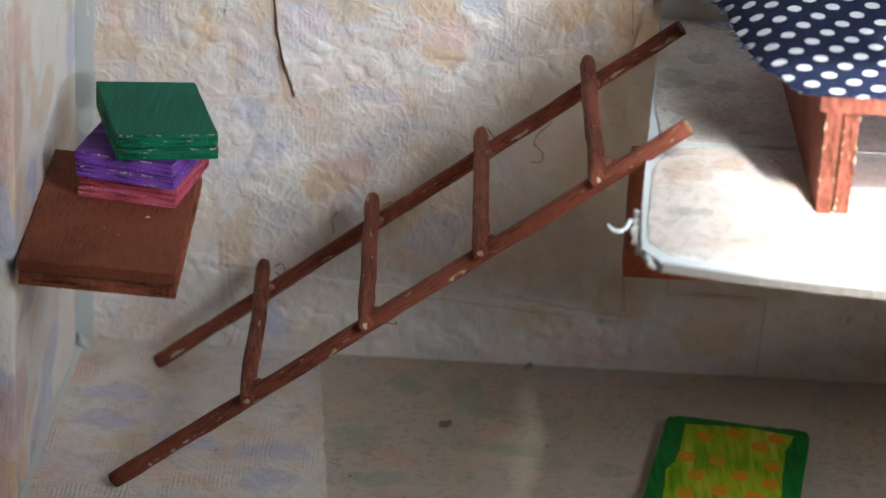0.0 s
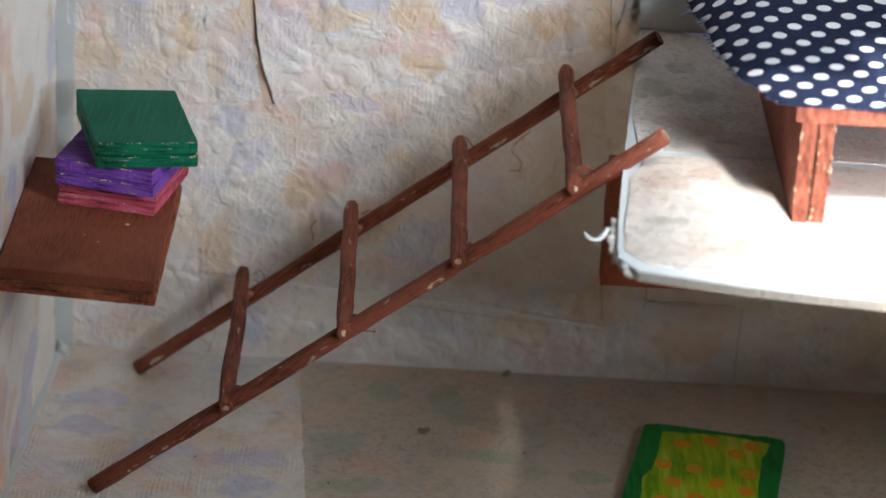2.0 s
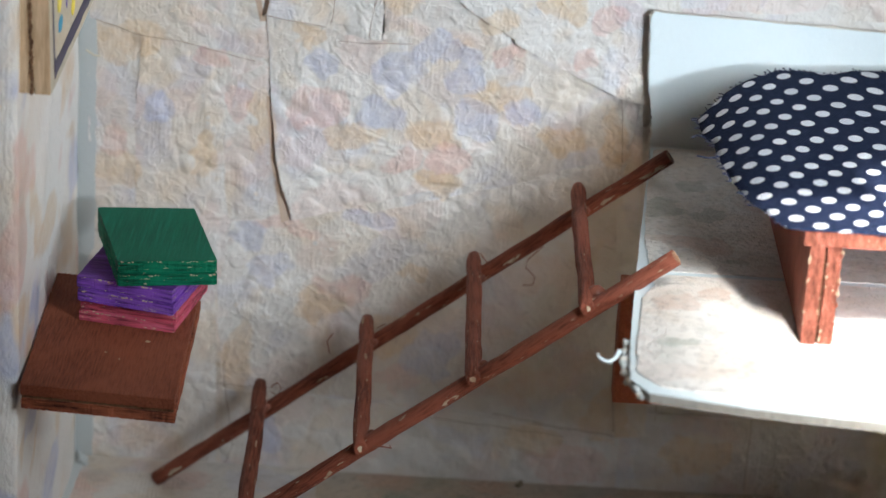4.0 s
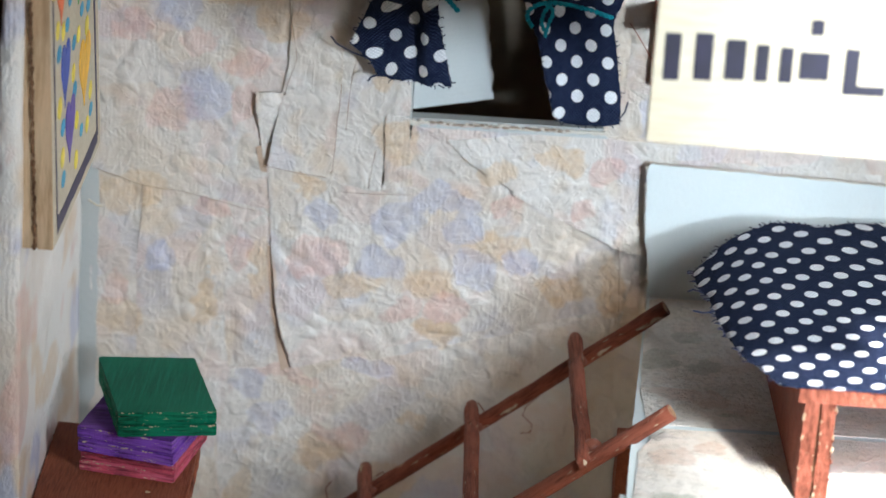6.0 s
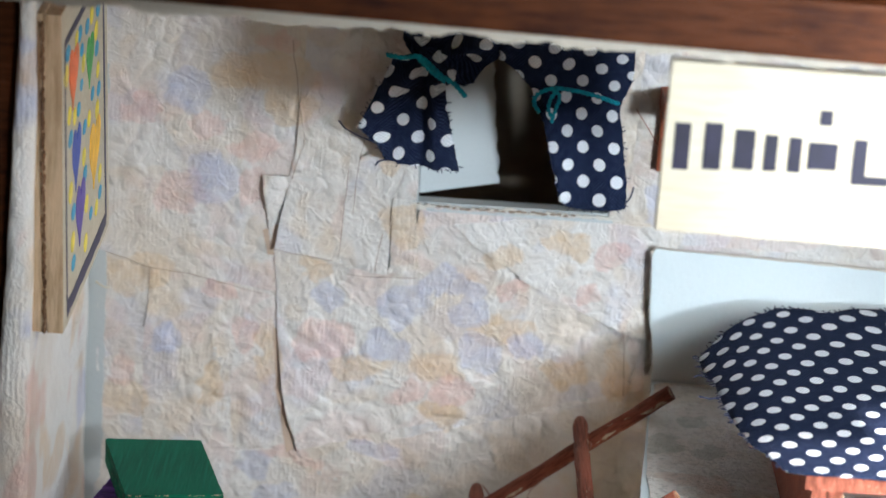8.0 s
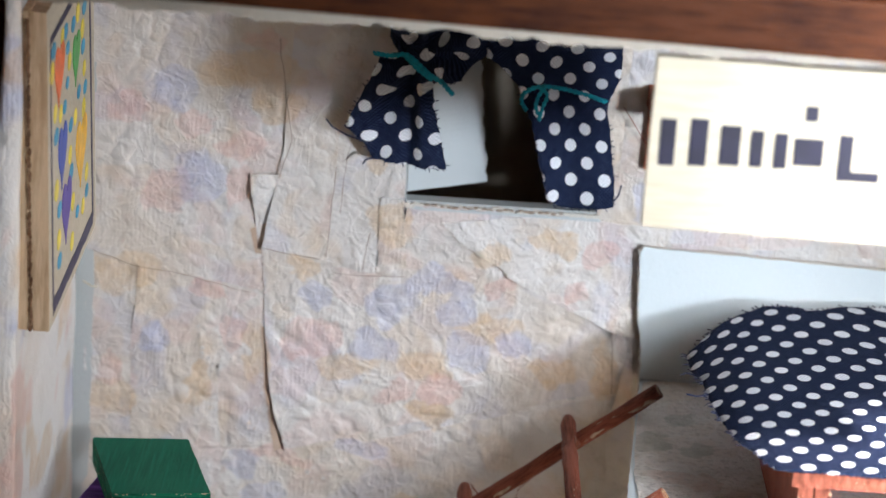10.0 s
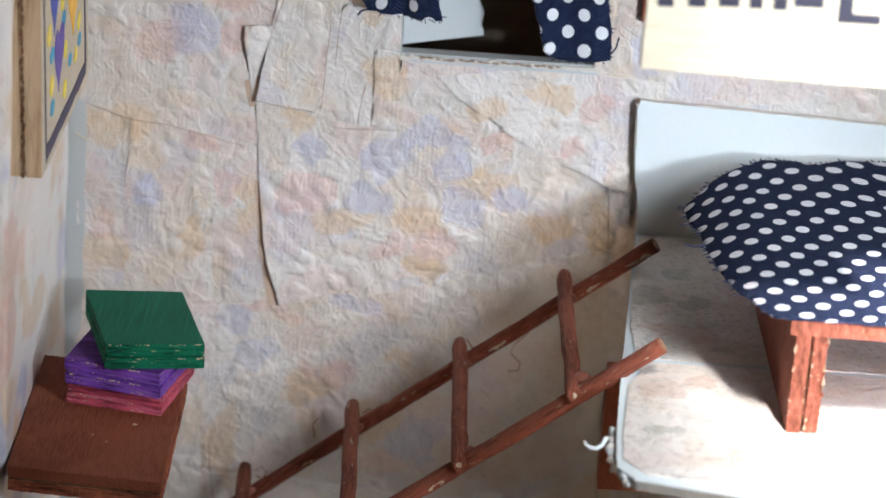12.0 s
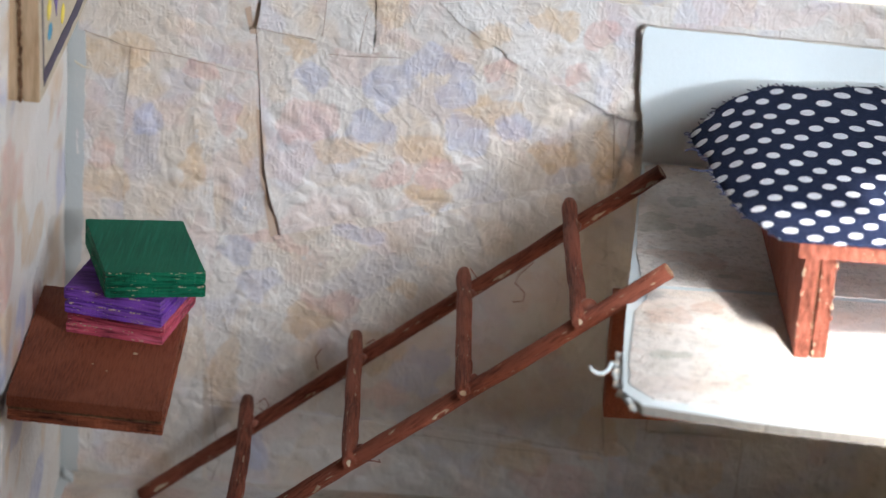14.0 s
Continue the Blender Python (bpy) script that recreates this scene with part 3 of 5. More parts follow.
def tube(path, radius, sides=10, rough=0.0, seed=0.0, caps=True):
    """A round bar along a path; radius is a number or one per point."""
    bm = bmesh.new()
    rings = []
    pts = [Vector(p) for p in path]
    up = Vector((0.13, 0.31, 0.94)).normalized()
    for i, p in enumerate(pts):
        way = (pts[min(i + 1, len(pts) - 1)] - pts[max(i - 1, 0)]).normalized()
        a = way.cross(up).normalized()
        b = a.cross(way)
        r = radius[i] if isinstance(radius, (list, tuple)) else radius
        ring = []
        for k in range(sides):
            t = 2 * math.pi * k / sides
            v = p + (a * math.cos(t) + b * math.sin(t)) * r
            if rough:
                v += Vector(noise.noise_vector(v * 0.8 + Vector((seed, 0, seed)))) * rough
            ring.append(bm.verts.new(v))
        rings.append(ring)
    for r0, r1 in zip(rings, rings[1:]):
        for k in range(sides):
            bm.faces.new((r0[k], r0[(k + 1) % sides], r1[(k + 1) % sides], r1[k]))
    if caps:
        bm.faces.new(rings[0][::-1])
        bm.faces.new(rings[-1])
    return bm


def between(a, b, n, sag=0.0, wobble=0.0, seed=0.0):
    a, b = Vector(a), Vector(b)
    out = []
    for i in range(n + 1):
        p = a.lerp(b, i / n)
        p.z -= sag * math.sin(math.pi * i / n)
        if wobble:
            p += Vector(noise.noise_vector(p * 0.07 + Vector((seed, seed, 0)))) * wobble
        out.append(p)
    return out


# ---- the room round the doll's house ----
def room():
    for name, box in (("floor", (-1800, 450, -2400, 1300, -800, -750)), ("ceiling", (-1800, 450, -2400, 1300, 1900, 1950)), ("wall_west", (-1850, -1800, -2400, 1300, -750, 1900)),
                      ("wall_north", (-1800, 450, 1300, 1350, -750, 1900)), ("wall_south", (-1800, 450, -2450, -2400, -750, 1900))):
        ob = part(name, slab(*box, bevel=0), PLASTER)
        tagged(ob, "plain pale plastered surface of the surrounding room", name.split("_")[0], kind="structure")
    # east wall with the window opening that lets the daylight in
    x0, x1 = 210, 450
    bm = bmesh.new()
    for y0, y1, z0, z1 in ((-2400, -415, -750, 1900), (-185, 1300, -750, 1900), (-415, -185, -750, 130), (-415, -185, 342, 1900)):
        b = slab(x0, x1, y0, y1, z0, z1, bevel=0)
        me = bpy.data.meshes.new("tmp")
        b.to_mesh(me)
        b.free()
        bm.from_mesh(me)
        bpy.data.meshes.remove(me)
    tagged(part("wall_east", bm, PLASTER), "plain pale plastered wall with a window opening", "wall", kind="structure")
    table = thing("table", (0, 0, -750), "plain brown wooden table under the doll's house", "table")
    part("tabletop", slab(-500, 209, -260, 330, -42, -12, bevel=3), TABLE_WOOD, table)
    for x in (-460, 190):
        for y in (-220, 290):
            part("leg", slab(x - 25, x + 25, y - 25, y + 25, -750, -42, bevel=2), TABLE_WOOD, table)


room()


# ---- shell of the doll's house ----
def back_wall():
    wall = thing("wall_back", (45, 0, 0), "cardboard back wall papered with torn pieces of embossed floral wallpaper", "wall", kind="structure")
    # card with the window opening cut through
    wx0, wx1, wz0, wz1 = 4.2, 44.6, 118.4, 162.0
    bm = bmesh.new()
    for x0, x1, z0, z1 in ((-82, wx0, -6, 190), (wx1, 168, -6, 190), (wx0, wx1, -6, wz0), (wx0, wx1, wz1, 190)):
        b = slab(x0, x1, 0.0, 4.0, z0, z1, bevel=0)
        me = bpy.data.meshes.new("tmp")
        b.to_mesh(me)
        b.free()
        bm.from_mesh(me)
        bpy.data.meshes.remove(me)
    part("card_core", bm, CARD_GREY, wall, "grey cardboard sheet with a cut window")
    return wall


def paper_piece(wall, points, lift, mat=None, curl=None, seed=0.0, thick=0.12, name="paper_piece"):
    lift *= 0.32
    bm = sheet(points, thick=thick, curl=curl, seed=seed, cell=1.2, wave=0.26, pressed=crumple)
    bmesh.ops.translate(bm, verts=bm.verts, vec=(0, -lift, 0))
    return smooth_flat(part(name, bm, mat or PAPER, wall))


def smooth_flat(ob):
    for p in ob.data.polygons:
        p.use_smooth = abs(p.normal.y) > 0.6
    ob.data.set_sharp_from_angle(angle=radians(45))
    return ob


WALL = back_wall()
# lowest layer, then the pieces that overlap it
paper_piece(WALL, [(-63.2, -3), (-33, -3), (-32, 50), (-35, 104), (-63.6, 106), (-63.4, 60)], 0.0, seed=1)
paper_piece(WALL, [(-34, -3), (56, -3), (56, 60), (50, 76), (-36, 72)], 0.12, seed=2)
paper_piece(WALL, [(55, -3), (160, -3), (160, 84), (56, 84)], 0.14, seed=3)
paper_piece(WALL, [(43, 60), (60, 60), (60, 119), (46, 119)], 0.30, seed=26)
paper_piece(WALL, [(-36, 58), (-4, 62), (54, 78), (56, 14), (24, 16.5), (-3, 18), (-33.5, 19.5)], 0.34, seed=4, curl=[(-33, 20, 10, 0.25)])
paper_piece(WALL, [(-33, 18.4), (-3, 17.2), (24, 15.2), (55, 11.6), (56, -2), (-8, -3), (-33, -2)], 0.5, thick=0.34, seed=5)
paper_piece(WALL, [(56, 18), (64, 19), (85, 18), (85, 0), (56, -1)], 0.5, thick=0.34, seed=6, curl=[(85, 9, 10, 0.8), (70, 19, 10, 0.5)])
paper_piece(WALL, [(51, 70), (54.5, 92), (62, 13), (55, 12)], 1.6, thick=0.34, seed=7, curl=[(51.5, 76, 8, 0.8)])
paper_piece(WALL, [(-52, 101.5), (-36, 99.5), (-33, 99), (-32, 60), (-34, 45), (-53, 62), (-53.5, 80)], 0.42, seed=9, curl=[(-53.5, 90, 4, 0.2)])
paper_piece(WALL, [(-40, 58), (-18, 58), (-18, 106), (-38, 106)], 0.22, seed=21)
paper_piece(WALL, [(-63.5, 103), (-52, 100), (-36, 97.6), (-20, 95.5), (-20, 120), (-20, 186), (-64, 186)], 0.62, seed=8)
paper_piece(WALL, [(-31.5, 92), (-26, 95), (-24, 80), (-21, 60), (-33, 59), (-34.5, 76)], 0.56, seed=10, curl=[(-34, 79, 4, 0.45)])
paper_piece(WALL, [(-26, 105.5), (-14, 104), (-3, 103), (4, 103.4), (4.4, 117.7), (24, 117.5), (48, 117.2), (52, 94), (49, 78), (32, 73.2), (14, 69.5), (-4, 64.2), (-19, 60), (-22.5, 72), (-24, 84)], 1.0, thick=0.34, seed=11, curl=[(-21, 74, 20, 1.3), (-19, 60, 10, 0.6)])
# two tan slips colour the brown shade in the slits beside lifted flaps
paper_piece(WALL, [(-25.5, 88), (-24.2, 74), (-21.5, 59), (-19.5, 60), (-20.5, 72), (-22, 86)], 0.85, TAN_CARD, seed=24, name="bare_card")
paper_piece(WALL, [(-28.6, 110), (-27.5, 104.5), (-24, 104.5), (-24.5, 112)], 1.3, TAN_CARD, seed=25, name="bare_card")
paper_piece(WALL, [(-1.2, 119), (3.8, 118.4), (5.2, 103.6), (-1, 102.4)], 2.5, thick=0.34, seed=13)
paper_piece(WALL, [(-29, 122), (-23.0, 122.4), (-27, 107)], 1.2, thick=0.34, seed=14, curl=[(-28.5, 119, 9, 1.5)])
paper_piece(WALL, [(-10.5, 186), (3.9, 186), (3.9, 119), (-0.6, 118), (-1.4, 102), (-13.6, 102.9), (-13.2, 125), (-11.4, 152)], 1.55, thick=0.12, seed=12, curl=[(-2.5, 103, 8, 1.4), (-11, 112, 6, 0.2)])
paper_piece(WALL, [(-20, 186), (-8, 186), (-12, 104), (-26, 106.3), (-22, 130)], 1.65, thick=0.34, seed=15, curl=[(-26, 107, 14, 1.5), (-19, 105, 9, 0.8), (-22, 132, 8, 0.4)])
paper_piece(WALL, [(44.7, 186), (57, 186), (120, 186), (120, 112), (50, 113), (45, 117)], 0.7, seed=16)
paper_piece(WALL, [(49, 128), (57, 126), (57, 170), (50, 170)], 1.1, seed=17)
paper_piece(WALL, [(12, 114), (35, 117.2), (60, 116), (60, 90), (51, 92), (38, 97.5), (27, 103), (26.4, 104.4), (16, 110)], 1.5, thick=0.34, seed=18, curl=[(26, 104, 14, 1.2), (45, 95, 12, 1.1), (52, 92, 9, 1.0), (16, 110, 9, 0.7)])
paper_piece(WALL, [(60, 117), (160, 117), (160, 84), (60, 84)], 0.5, seed=19)


# seams where torn pieces meet: thin brown strands stand in for the edges' shadow lines
SEAMS = [
    ((-10.9, 125.0), (-11.4, 115.6), (-12.3, 104.1)), ((-26.6, 106.4), (-19.6, 105.2), (-12.3, 104.1)), ((-3.0, 111.1), (-4.4, 101.5)), ((-62.2, 102.8), (-54.0, 100.1), (-41.2, 98.4), (-27.1, 95.1)),
    ((50.2, 92.2), (51.6, 76.7)), ((-10.4, 101.1), (-3.1, 101.2), (6.5, 101.5)), ((-7.2, 136.3), (-9.1, 125.1), (-9.5, 113.8)), ((-24.2, 152.0), (-20.6, 130.0), (-23.0, 121.0))]
LOW_SEAMS = [
    ((-33.2, 19.6), (-23.6, 19.5), (-14.9, 19.6)), ((7.4, 14.9), (26.1, 13.4), (44.8, 11.8)), ((-32.4, -0.5), (-30.6, 4.4), (-31.8, 15.2), (-33.3, 25.9)), ((85.1, 18.7), (84.7, 0.1)),
    ((64.1, 18.8), (74.6, 19.2), (85.1, 18.7)), ((53.2, 43.5), (53.5, 27.6), (54.4, 12.8)), ((63.8, 22.6), (63.5, 16.1)), ((54.4, 12.8), (41.6, 14.0), (26.5, 16.5))]


def seams(wall):
    """Lays each seam on the papers that are already on the wall."""
    top = []
    for ob in wall.children:
        if ob.name.startswith("paper_piece"):
            co = np.empty(len(ob.data.vertices) * 3)
            ob.data.vertices.foreach_get("co", co)
            top.append(co.reshape(-1, 3) * 1000 + np.array(wall.location) * 1000)
    top = np.concatenate(top)
    for n, line in enumerate(SEAMS + LOW_SEAMS):
        pts = []
        for a, b in zip(line, line[1:]):
            k = max(2, int(math.hypot(b[0] - a[0], b[1] - a[1]) / 1.0))
            for i in range(k):
                x, z = a[0] + (b[0] - a[0]) * i / k, a[1] + (b[1] - a[1]) * i / k
                x += 0.35 * noise.noise(Vector((z * 0.3, x * 0.3, n)))
                z += 0.35 * noise.noise(Vector((x * 0.3, z * 0.3, n + 40)))
                near = top[(top[:, 0] - x) ** 2 + (top[:, 2] - z) ** 2 < 1.4]
                pts.append((x, (near[:, 1].min() if len(near) else -0.6) + 0.05, z))
        for _ in range(2):
            pts = [pts[0]] + [(p[0], (o[1] + 2 * p[1] + q[1]) / 4, p[2]) for o, p, q in zip(pts, pts[1:], pts[2:])] + [pts[-1]]
        radii = [0.09 + 0.08 * noise.noise(Vector((i * 0.4, n, 3))) for i in range(len(pts))]
        smooth(part("seam", tube(pts, radii, 6), GAP_SHADE, wall, "brown strand for the shadow line between paper pieces"))


seams(WALL)


def left_wall():
    wall = thing("wall_left", (-66, -48, 0), "thick card side wall wrapped in embossed floral wallpaper", "wall", kind="structure")
    bm = prism([(-66.6, -0.3), (-66.3, -84.5), (-67.2, -84.5), (-67.4, -0.3)], -2, 186, bevel=0)
    part("card_core", bm, CARD_GREY, wall)
    # paper on the inner face, wrapped over the front end
    bm = bmesh.new()
    cols = [(-65.2 + 0.3 * k / 30, -4.5 - 80.5 * k / 30) for k in range(31)]
    cols += [(-65.0, -85.6), (-65.4, -86.1), (-66.2, -86.5), (-66.9, -86.7), (-67.6, -86.7), (-68.0, -86.2)]
    grid = []
    nz = 76
    for i, (x, y) in enumerate(cols):
        line = []
        for k in range(nz + 1):
            z = -1 + 186.5 * k / nz
            wob = noise.noise_vector(Vector((y * 0.09, z * 0.06, 3.0)))
            dx, dy = 0.55 * wob.x, 0.0
            if i < 30:
                # the paper sags outwards low down
                dx -= 1.6 * max(0.0, 1 - z / 50) ** 1.5 * math.sin(math.pi * min(1, i / 56))
            if i == 0:
                dy = 1.8 * noise.noise(Vector((2.0, z * 0.07, 1.0)))
            if i > 32:
                # the wrapped end narrows towards the roof
                wide = 4.6 - 4.8 * max(0.0, min(1.0, (z - 60) / 110)) + 0.8 * noise.noise(Vector((9.0, z * 0.035, 1.0))) + 0.3 * noise.noise(Vector((9.0, z * 0.2, 1.0)))
                dx = -wide * (i - 32) / 3 if i < 36 else -wide
            line.append(bm.verts.new((x + dx, y + dy, z)))
        grid.append(line)
    for a, b in zip(grid, grid[1:]):
        for k in range(nz):
            bm.faces.new((a[k], a[k + 1], b[k + 1], b[k]))
    smooth(part("wallpaper", bm, PAPER_SIDE, wall))
    return wall


left_wall()


def side_board():
    b = part("wall_side_board", slab(-84, -67.7, -85.2, 4, -12, 186, bevel=0.6, cuts=0), STAINED)
    tagged(b, "brown stained wooden side board of the doll's house", "board", kind="structure")
    e = part("wall_side_batten", slab(-84, -70.6, -101, -94, -12, 186, bevel=0.5), BARE)
    tagged(e, "pale wooden batten along the front of the side board", "batten", kind="structure")
    r = part("wall_right", slab(162, 168, -120, 0, -12, 186, bevel=0.5), CARD_BROWN)
    tagged(r, "brown card wall closing the doll's house", "wall", kind="structure")


side_board()


def house_floor():
    fl = thing("floor_house", (45, -60, -3), "card floor papered with pieces of faded floral wallpaper", "floor", kind="structure")
    part("card_core", slab(-75, 162, -150, -0.3, -12, -0.9, bevel=0), CARD_GREY, fl)
    def piece(points, lift, mat, seed):
        bm = sheet(points, thick=0.3, seed=seed, wave=0.12)
        bm.transform(Matrix(((1, 0, 0, 0), (0, 0, 1, 0), (0, -1, 0, lift - 0.8), (0, 0, 0, 1))))
        ob = part("paper_piece", bm, mat, fl)
        for p in ob.data.polygons:
            p.use_smooth = abs(p.normal.z) > 0.6
        ob.data.set_sharp_from_angle(angle=radians(45))
    piece([(-66, -0.6), (-12, -0.6), (-6, -67), (-5, -150), (-72, -150), (-69, -60)], 0.45, PAPER_FLOOR, 31)
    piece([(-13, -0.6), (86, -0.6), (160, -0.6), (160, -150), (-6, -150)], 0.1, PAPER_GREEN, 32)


house_floor()


def corner_strip():
    """Bare card showing between the papers in the back corner."""
    bm = sheet([(-66, -2), (-62, -2), (-61.8, 60), (-62, 110), (-62.5, 160), (-65.5, 160)], thick=0.4, seed=40)
    ob = part("trim_corner", bm, CARD_GREY)
    tagged(ob, "bare grey card strip in the wall corner", "trim", kind="structure")


corner_strip()


def foot_strip():
    """Bare card lip along the foot of the side wall, with dried glue in the back corner."""
    bm = bmesh.new()
    rows = []
    for k in range(61):
        y = -3 - 86 * k / 60
        x = -64.9 - 2.0 * min(1.0, -y / 45) + 0.25 * noise.noise(Vector((y * 0.12, 4, 0)))
        w = 1.9 + 0.35 * noise.noise(Vector((y * 0.2, 9, 0)))
        rows.append([bm.verts.new((x + dx * w, y, z)) for dx, z in ((-0.6, 0.9), (-0.15, 0.75), (0.45, 0.35), (0.95, 0.05), (1.0, -0.35))])
    for a, b in zip(rows, rows[1:]):
        for k in range(4):
            bm.faces.new((a[k], a[k + 1], b[k + 1], b[k]))
    ob = smooth(part("trim_foot", bm, CARD_GREY))
    tagged(ob, "bare grey card lip along the foot of the side wall", "trim", kind="structure")
    rng = random.Random(12)
    glue = thing("dried_glue", (-64, -3, 0), "lumps of dried grey glue in the corner of the floor", "glue")
    for _ in range(9):
        bm = bmesh.new()
        bmesh.ops.create_icosphere(bm, subdivisions=2, radius=rng.uniform(0.5, 1.0))
        bm.transform(Matrix.Translation((rng.uniform(-66, -61.5), rng.uniform(-6, -1.5), rng.uniform(0.0, 1.6))))
        jitter(bm, 0.5, 0.8, rng.uniform(0, 9))
        smooth(part("glue_lump", bm, CARD_GREY, glue))


foot_strip()


def roof():
    r = thing("roof_board", (45, -60, 187), "reddish brown stained wooden roof board of the doll's house", "roof", kind="structure")
    bm = slab(-90, 170, -128, 48, 187.9, 197.9, bevel=0.8)
    bmesh.ops.rotate(bm, cent=(0, -60, 187.9), matrix=Matrix.Rotation(0.0225, 3, "Y"), verts=bm.verts)
    part("board", bm, STAINED, r)
    # torn card edge that hangs under the board's front
    pts = [(-80, 189.4)] + [(-80 + 0.8 * k, 185.2 - 0.014 * (0.8 * k - 80) + 1.1 * noise.noise(Vector((k * 0.11, 2.2, 0))) + 0.7 * noise.noise(Vector((k * 0.5, 2.2, 0)))) for k in range(301)] + [(160, 184.4)]
    part("torn_card_lining", prism(pts, -122.5, -119.5, bevel=0, axis="y"), LINING, r, "torn cream card lining under the roof edge")
    bm = slab(-75, 160, -119, -0.5, 185.6, 187.0, bevel=0)
    bmesh.ops.rotate(bm, cent=(0, -60, 185.6), matrix=Matrix.Rotation(0.0225, 3, "Y"), verts=bm.verts)
    ce = part("ceiling_house", bm, TAN_CARD)
    tagged(ce, "brown card ceiling under the roof board", "ceiling", kind="structure")


roof()


# ---- shelf with books ----
def wall_shelf():
    s = thing("wall_shelf", (-50, -60, 53), "small reddish brown painted plywood shelf fixed to the wall", "shelf")
    out = [(-65.1, -33.6), (-64.0, -88.6), (-34.6, -91.4), (-35.2, -37)]
    part("board", prism(out, 55.8, 58.0, bevel=0.25, edge_cuts=90, rough=0.22, seed=1), [BROWN], s)
    out2 = [(x + 0.15, y + 0.25) for x, y in out]
    part("board", prism(out2, 52.9, 55.1, bevel=0.25, edge_cuts=90, rough=0.28, seed=5), [BROWN_EDGE], s)
    part("glue_line", prism([(x * 0.985 - 0.75, y * 0.985 - 0.9) for x, y in out], 55.05, 55.85, bevel=0, edge_cuts=30, rough=0.25, seed=9), BARE_DARK, s, "dark glue line between the boards")
    return s


wall_shelf()


def chipped_edge(b, corners, z, sides, seed, mat=None):
    """Bare wood showing where the paint has gone along the rim, in broken bits."""
    rng = random.Random(seed)
    bm = bmesh.new()
    for i in sides:
        p, q = Vector((*corners[i], z)), Vector((*corners[(i + 1) % 4], z))
        n = int((q - p).length / 0.55)
        for k in range(1, n):
            if noise.noise(Vector((k * 0.31, seed, i))) < 0.03:
                continue
            at = p.lerp(q, (k + rng.uniform(-0.3, 0.3)) / n) + Vector((0, -0.02, rng.uniform(-0.12, 0.06)))
            way = (q - p).normalized()
            m = Matrix.Translation(at) @ Vector((1, 0, 0)).rotation_difference(way).to_matrix().to_4x4() @ Matrix.Diagonal((rng.uniform(0.9, 2.2), 1, rng.uniform(0.6, 1.1), 1))
            bmesh.ops.create_icosphere(bm, subdivisions=1, radius=rng.uniform(0.09, 0.24), matrix=m)
    ob = part("chipped_edge", bm, mat or CHIP, b, "bare wood chips along the rim")
    ob["kind"] = "stuff"


def book(name, label, corners, z0, z1, face, edge, seed, sides=(0, 1)):
    c = [sum(p[i] for p in corners) / 4 for i in (0, 1)]
    b = thing(name, (*c, z0), label, "book", group="books stacked on the shelf")
    h = (z1 - z0) / 2
    lower = part("cover_board", prism(corners, z0, z0 + h - 0.3, bevel=0.22, edge_cuts=60, rough=0.17, seed=seed), edge, b)
    part("glue_line", prism([(x * 0.955 + c[0] * 0.045, y * 0.955 + c[1] * 0.045) for x, y in corners], z0 + h - 0.35, z0 + h + 0.3, bevel=0, edge_cuts=12, rough=0.2, seed=seed), edge, b, "recessed line between the boards")
    top = [(x + 0.3 * math.sin(seed), y + 0.25) for x, y in corners]
    ob = part("cover_board", prism(top, z0 + h + 0.2, z1, bevel=0.22, edge_cuts=60, rough=0.17, seed=seed + 3), [face, edge], b)
    for f in ob.data.polygons:
        f.material_index = 0 if f.normal.z > 0.9 else 1
    chipped_edge(ob, top, z1 - 0.15, sides, seed)
    chipped_edge(lower, corners, z0 + h - 0.4, sides[:1], seed + 0.5)
    return b


book("toy_book", "small red and pink painted wooden toy book under a purple one", [(-57.3, -57.2), (-38.0, -61.0), (-33.6, -38), (-53.5, -33)], 58.1, 62.8, PINK, PINK, 2, (0, 1))
book("toy_book", "small purple painted wooden toy book in the middle of the stack", [(-57.4, -58.6), (-38.0, -63.6), (-33.4, -42), (-53.0, -35)], 62.9, 68.0, PURPLE, PURPLE_EDGE, 4, (0,))
book("toy_book", "small dark green painted wooden toy book on top of the stack", [(-56.8, -34.2), (-37.3, -31.7), (-30.0, -59.0), (-49.0, -62.6)], 68.1, 73.2, GREEN, GREEN_EDGE, 6, (2,))


# ---- ladder ----
def smooth_sides(ob):
    for p in ob.data.polygons:
        p.use_smooth = len(p.vertices) == 4
    return ob


FRONT_RAIL = ((-48.6, -67.3, 1.4), (57.3, -84, 89.6))
BACK_RAIL = ((-46.2, -12.1, 1.0), (59.4, -26.4, 88.7))
PATCHES = [(*FRONT_RAIL, f, n, (0.1, -1, -0.35)) for f, n in ((0.07, 1.5), (0.125, 2.6), (0.165, 2.4), (0.40, 1.6), (0.62, 2.2))]
PATCHES += [(*BACK_RAIL, f, n, (0.1, -1, -0.15)) for f, n in ((0.037, 2.6), (0.34, 1.2), (0.71, 2.6), (0.885, 1.9), (0.965, 3.2))]


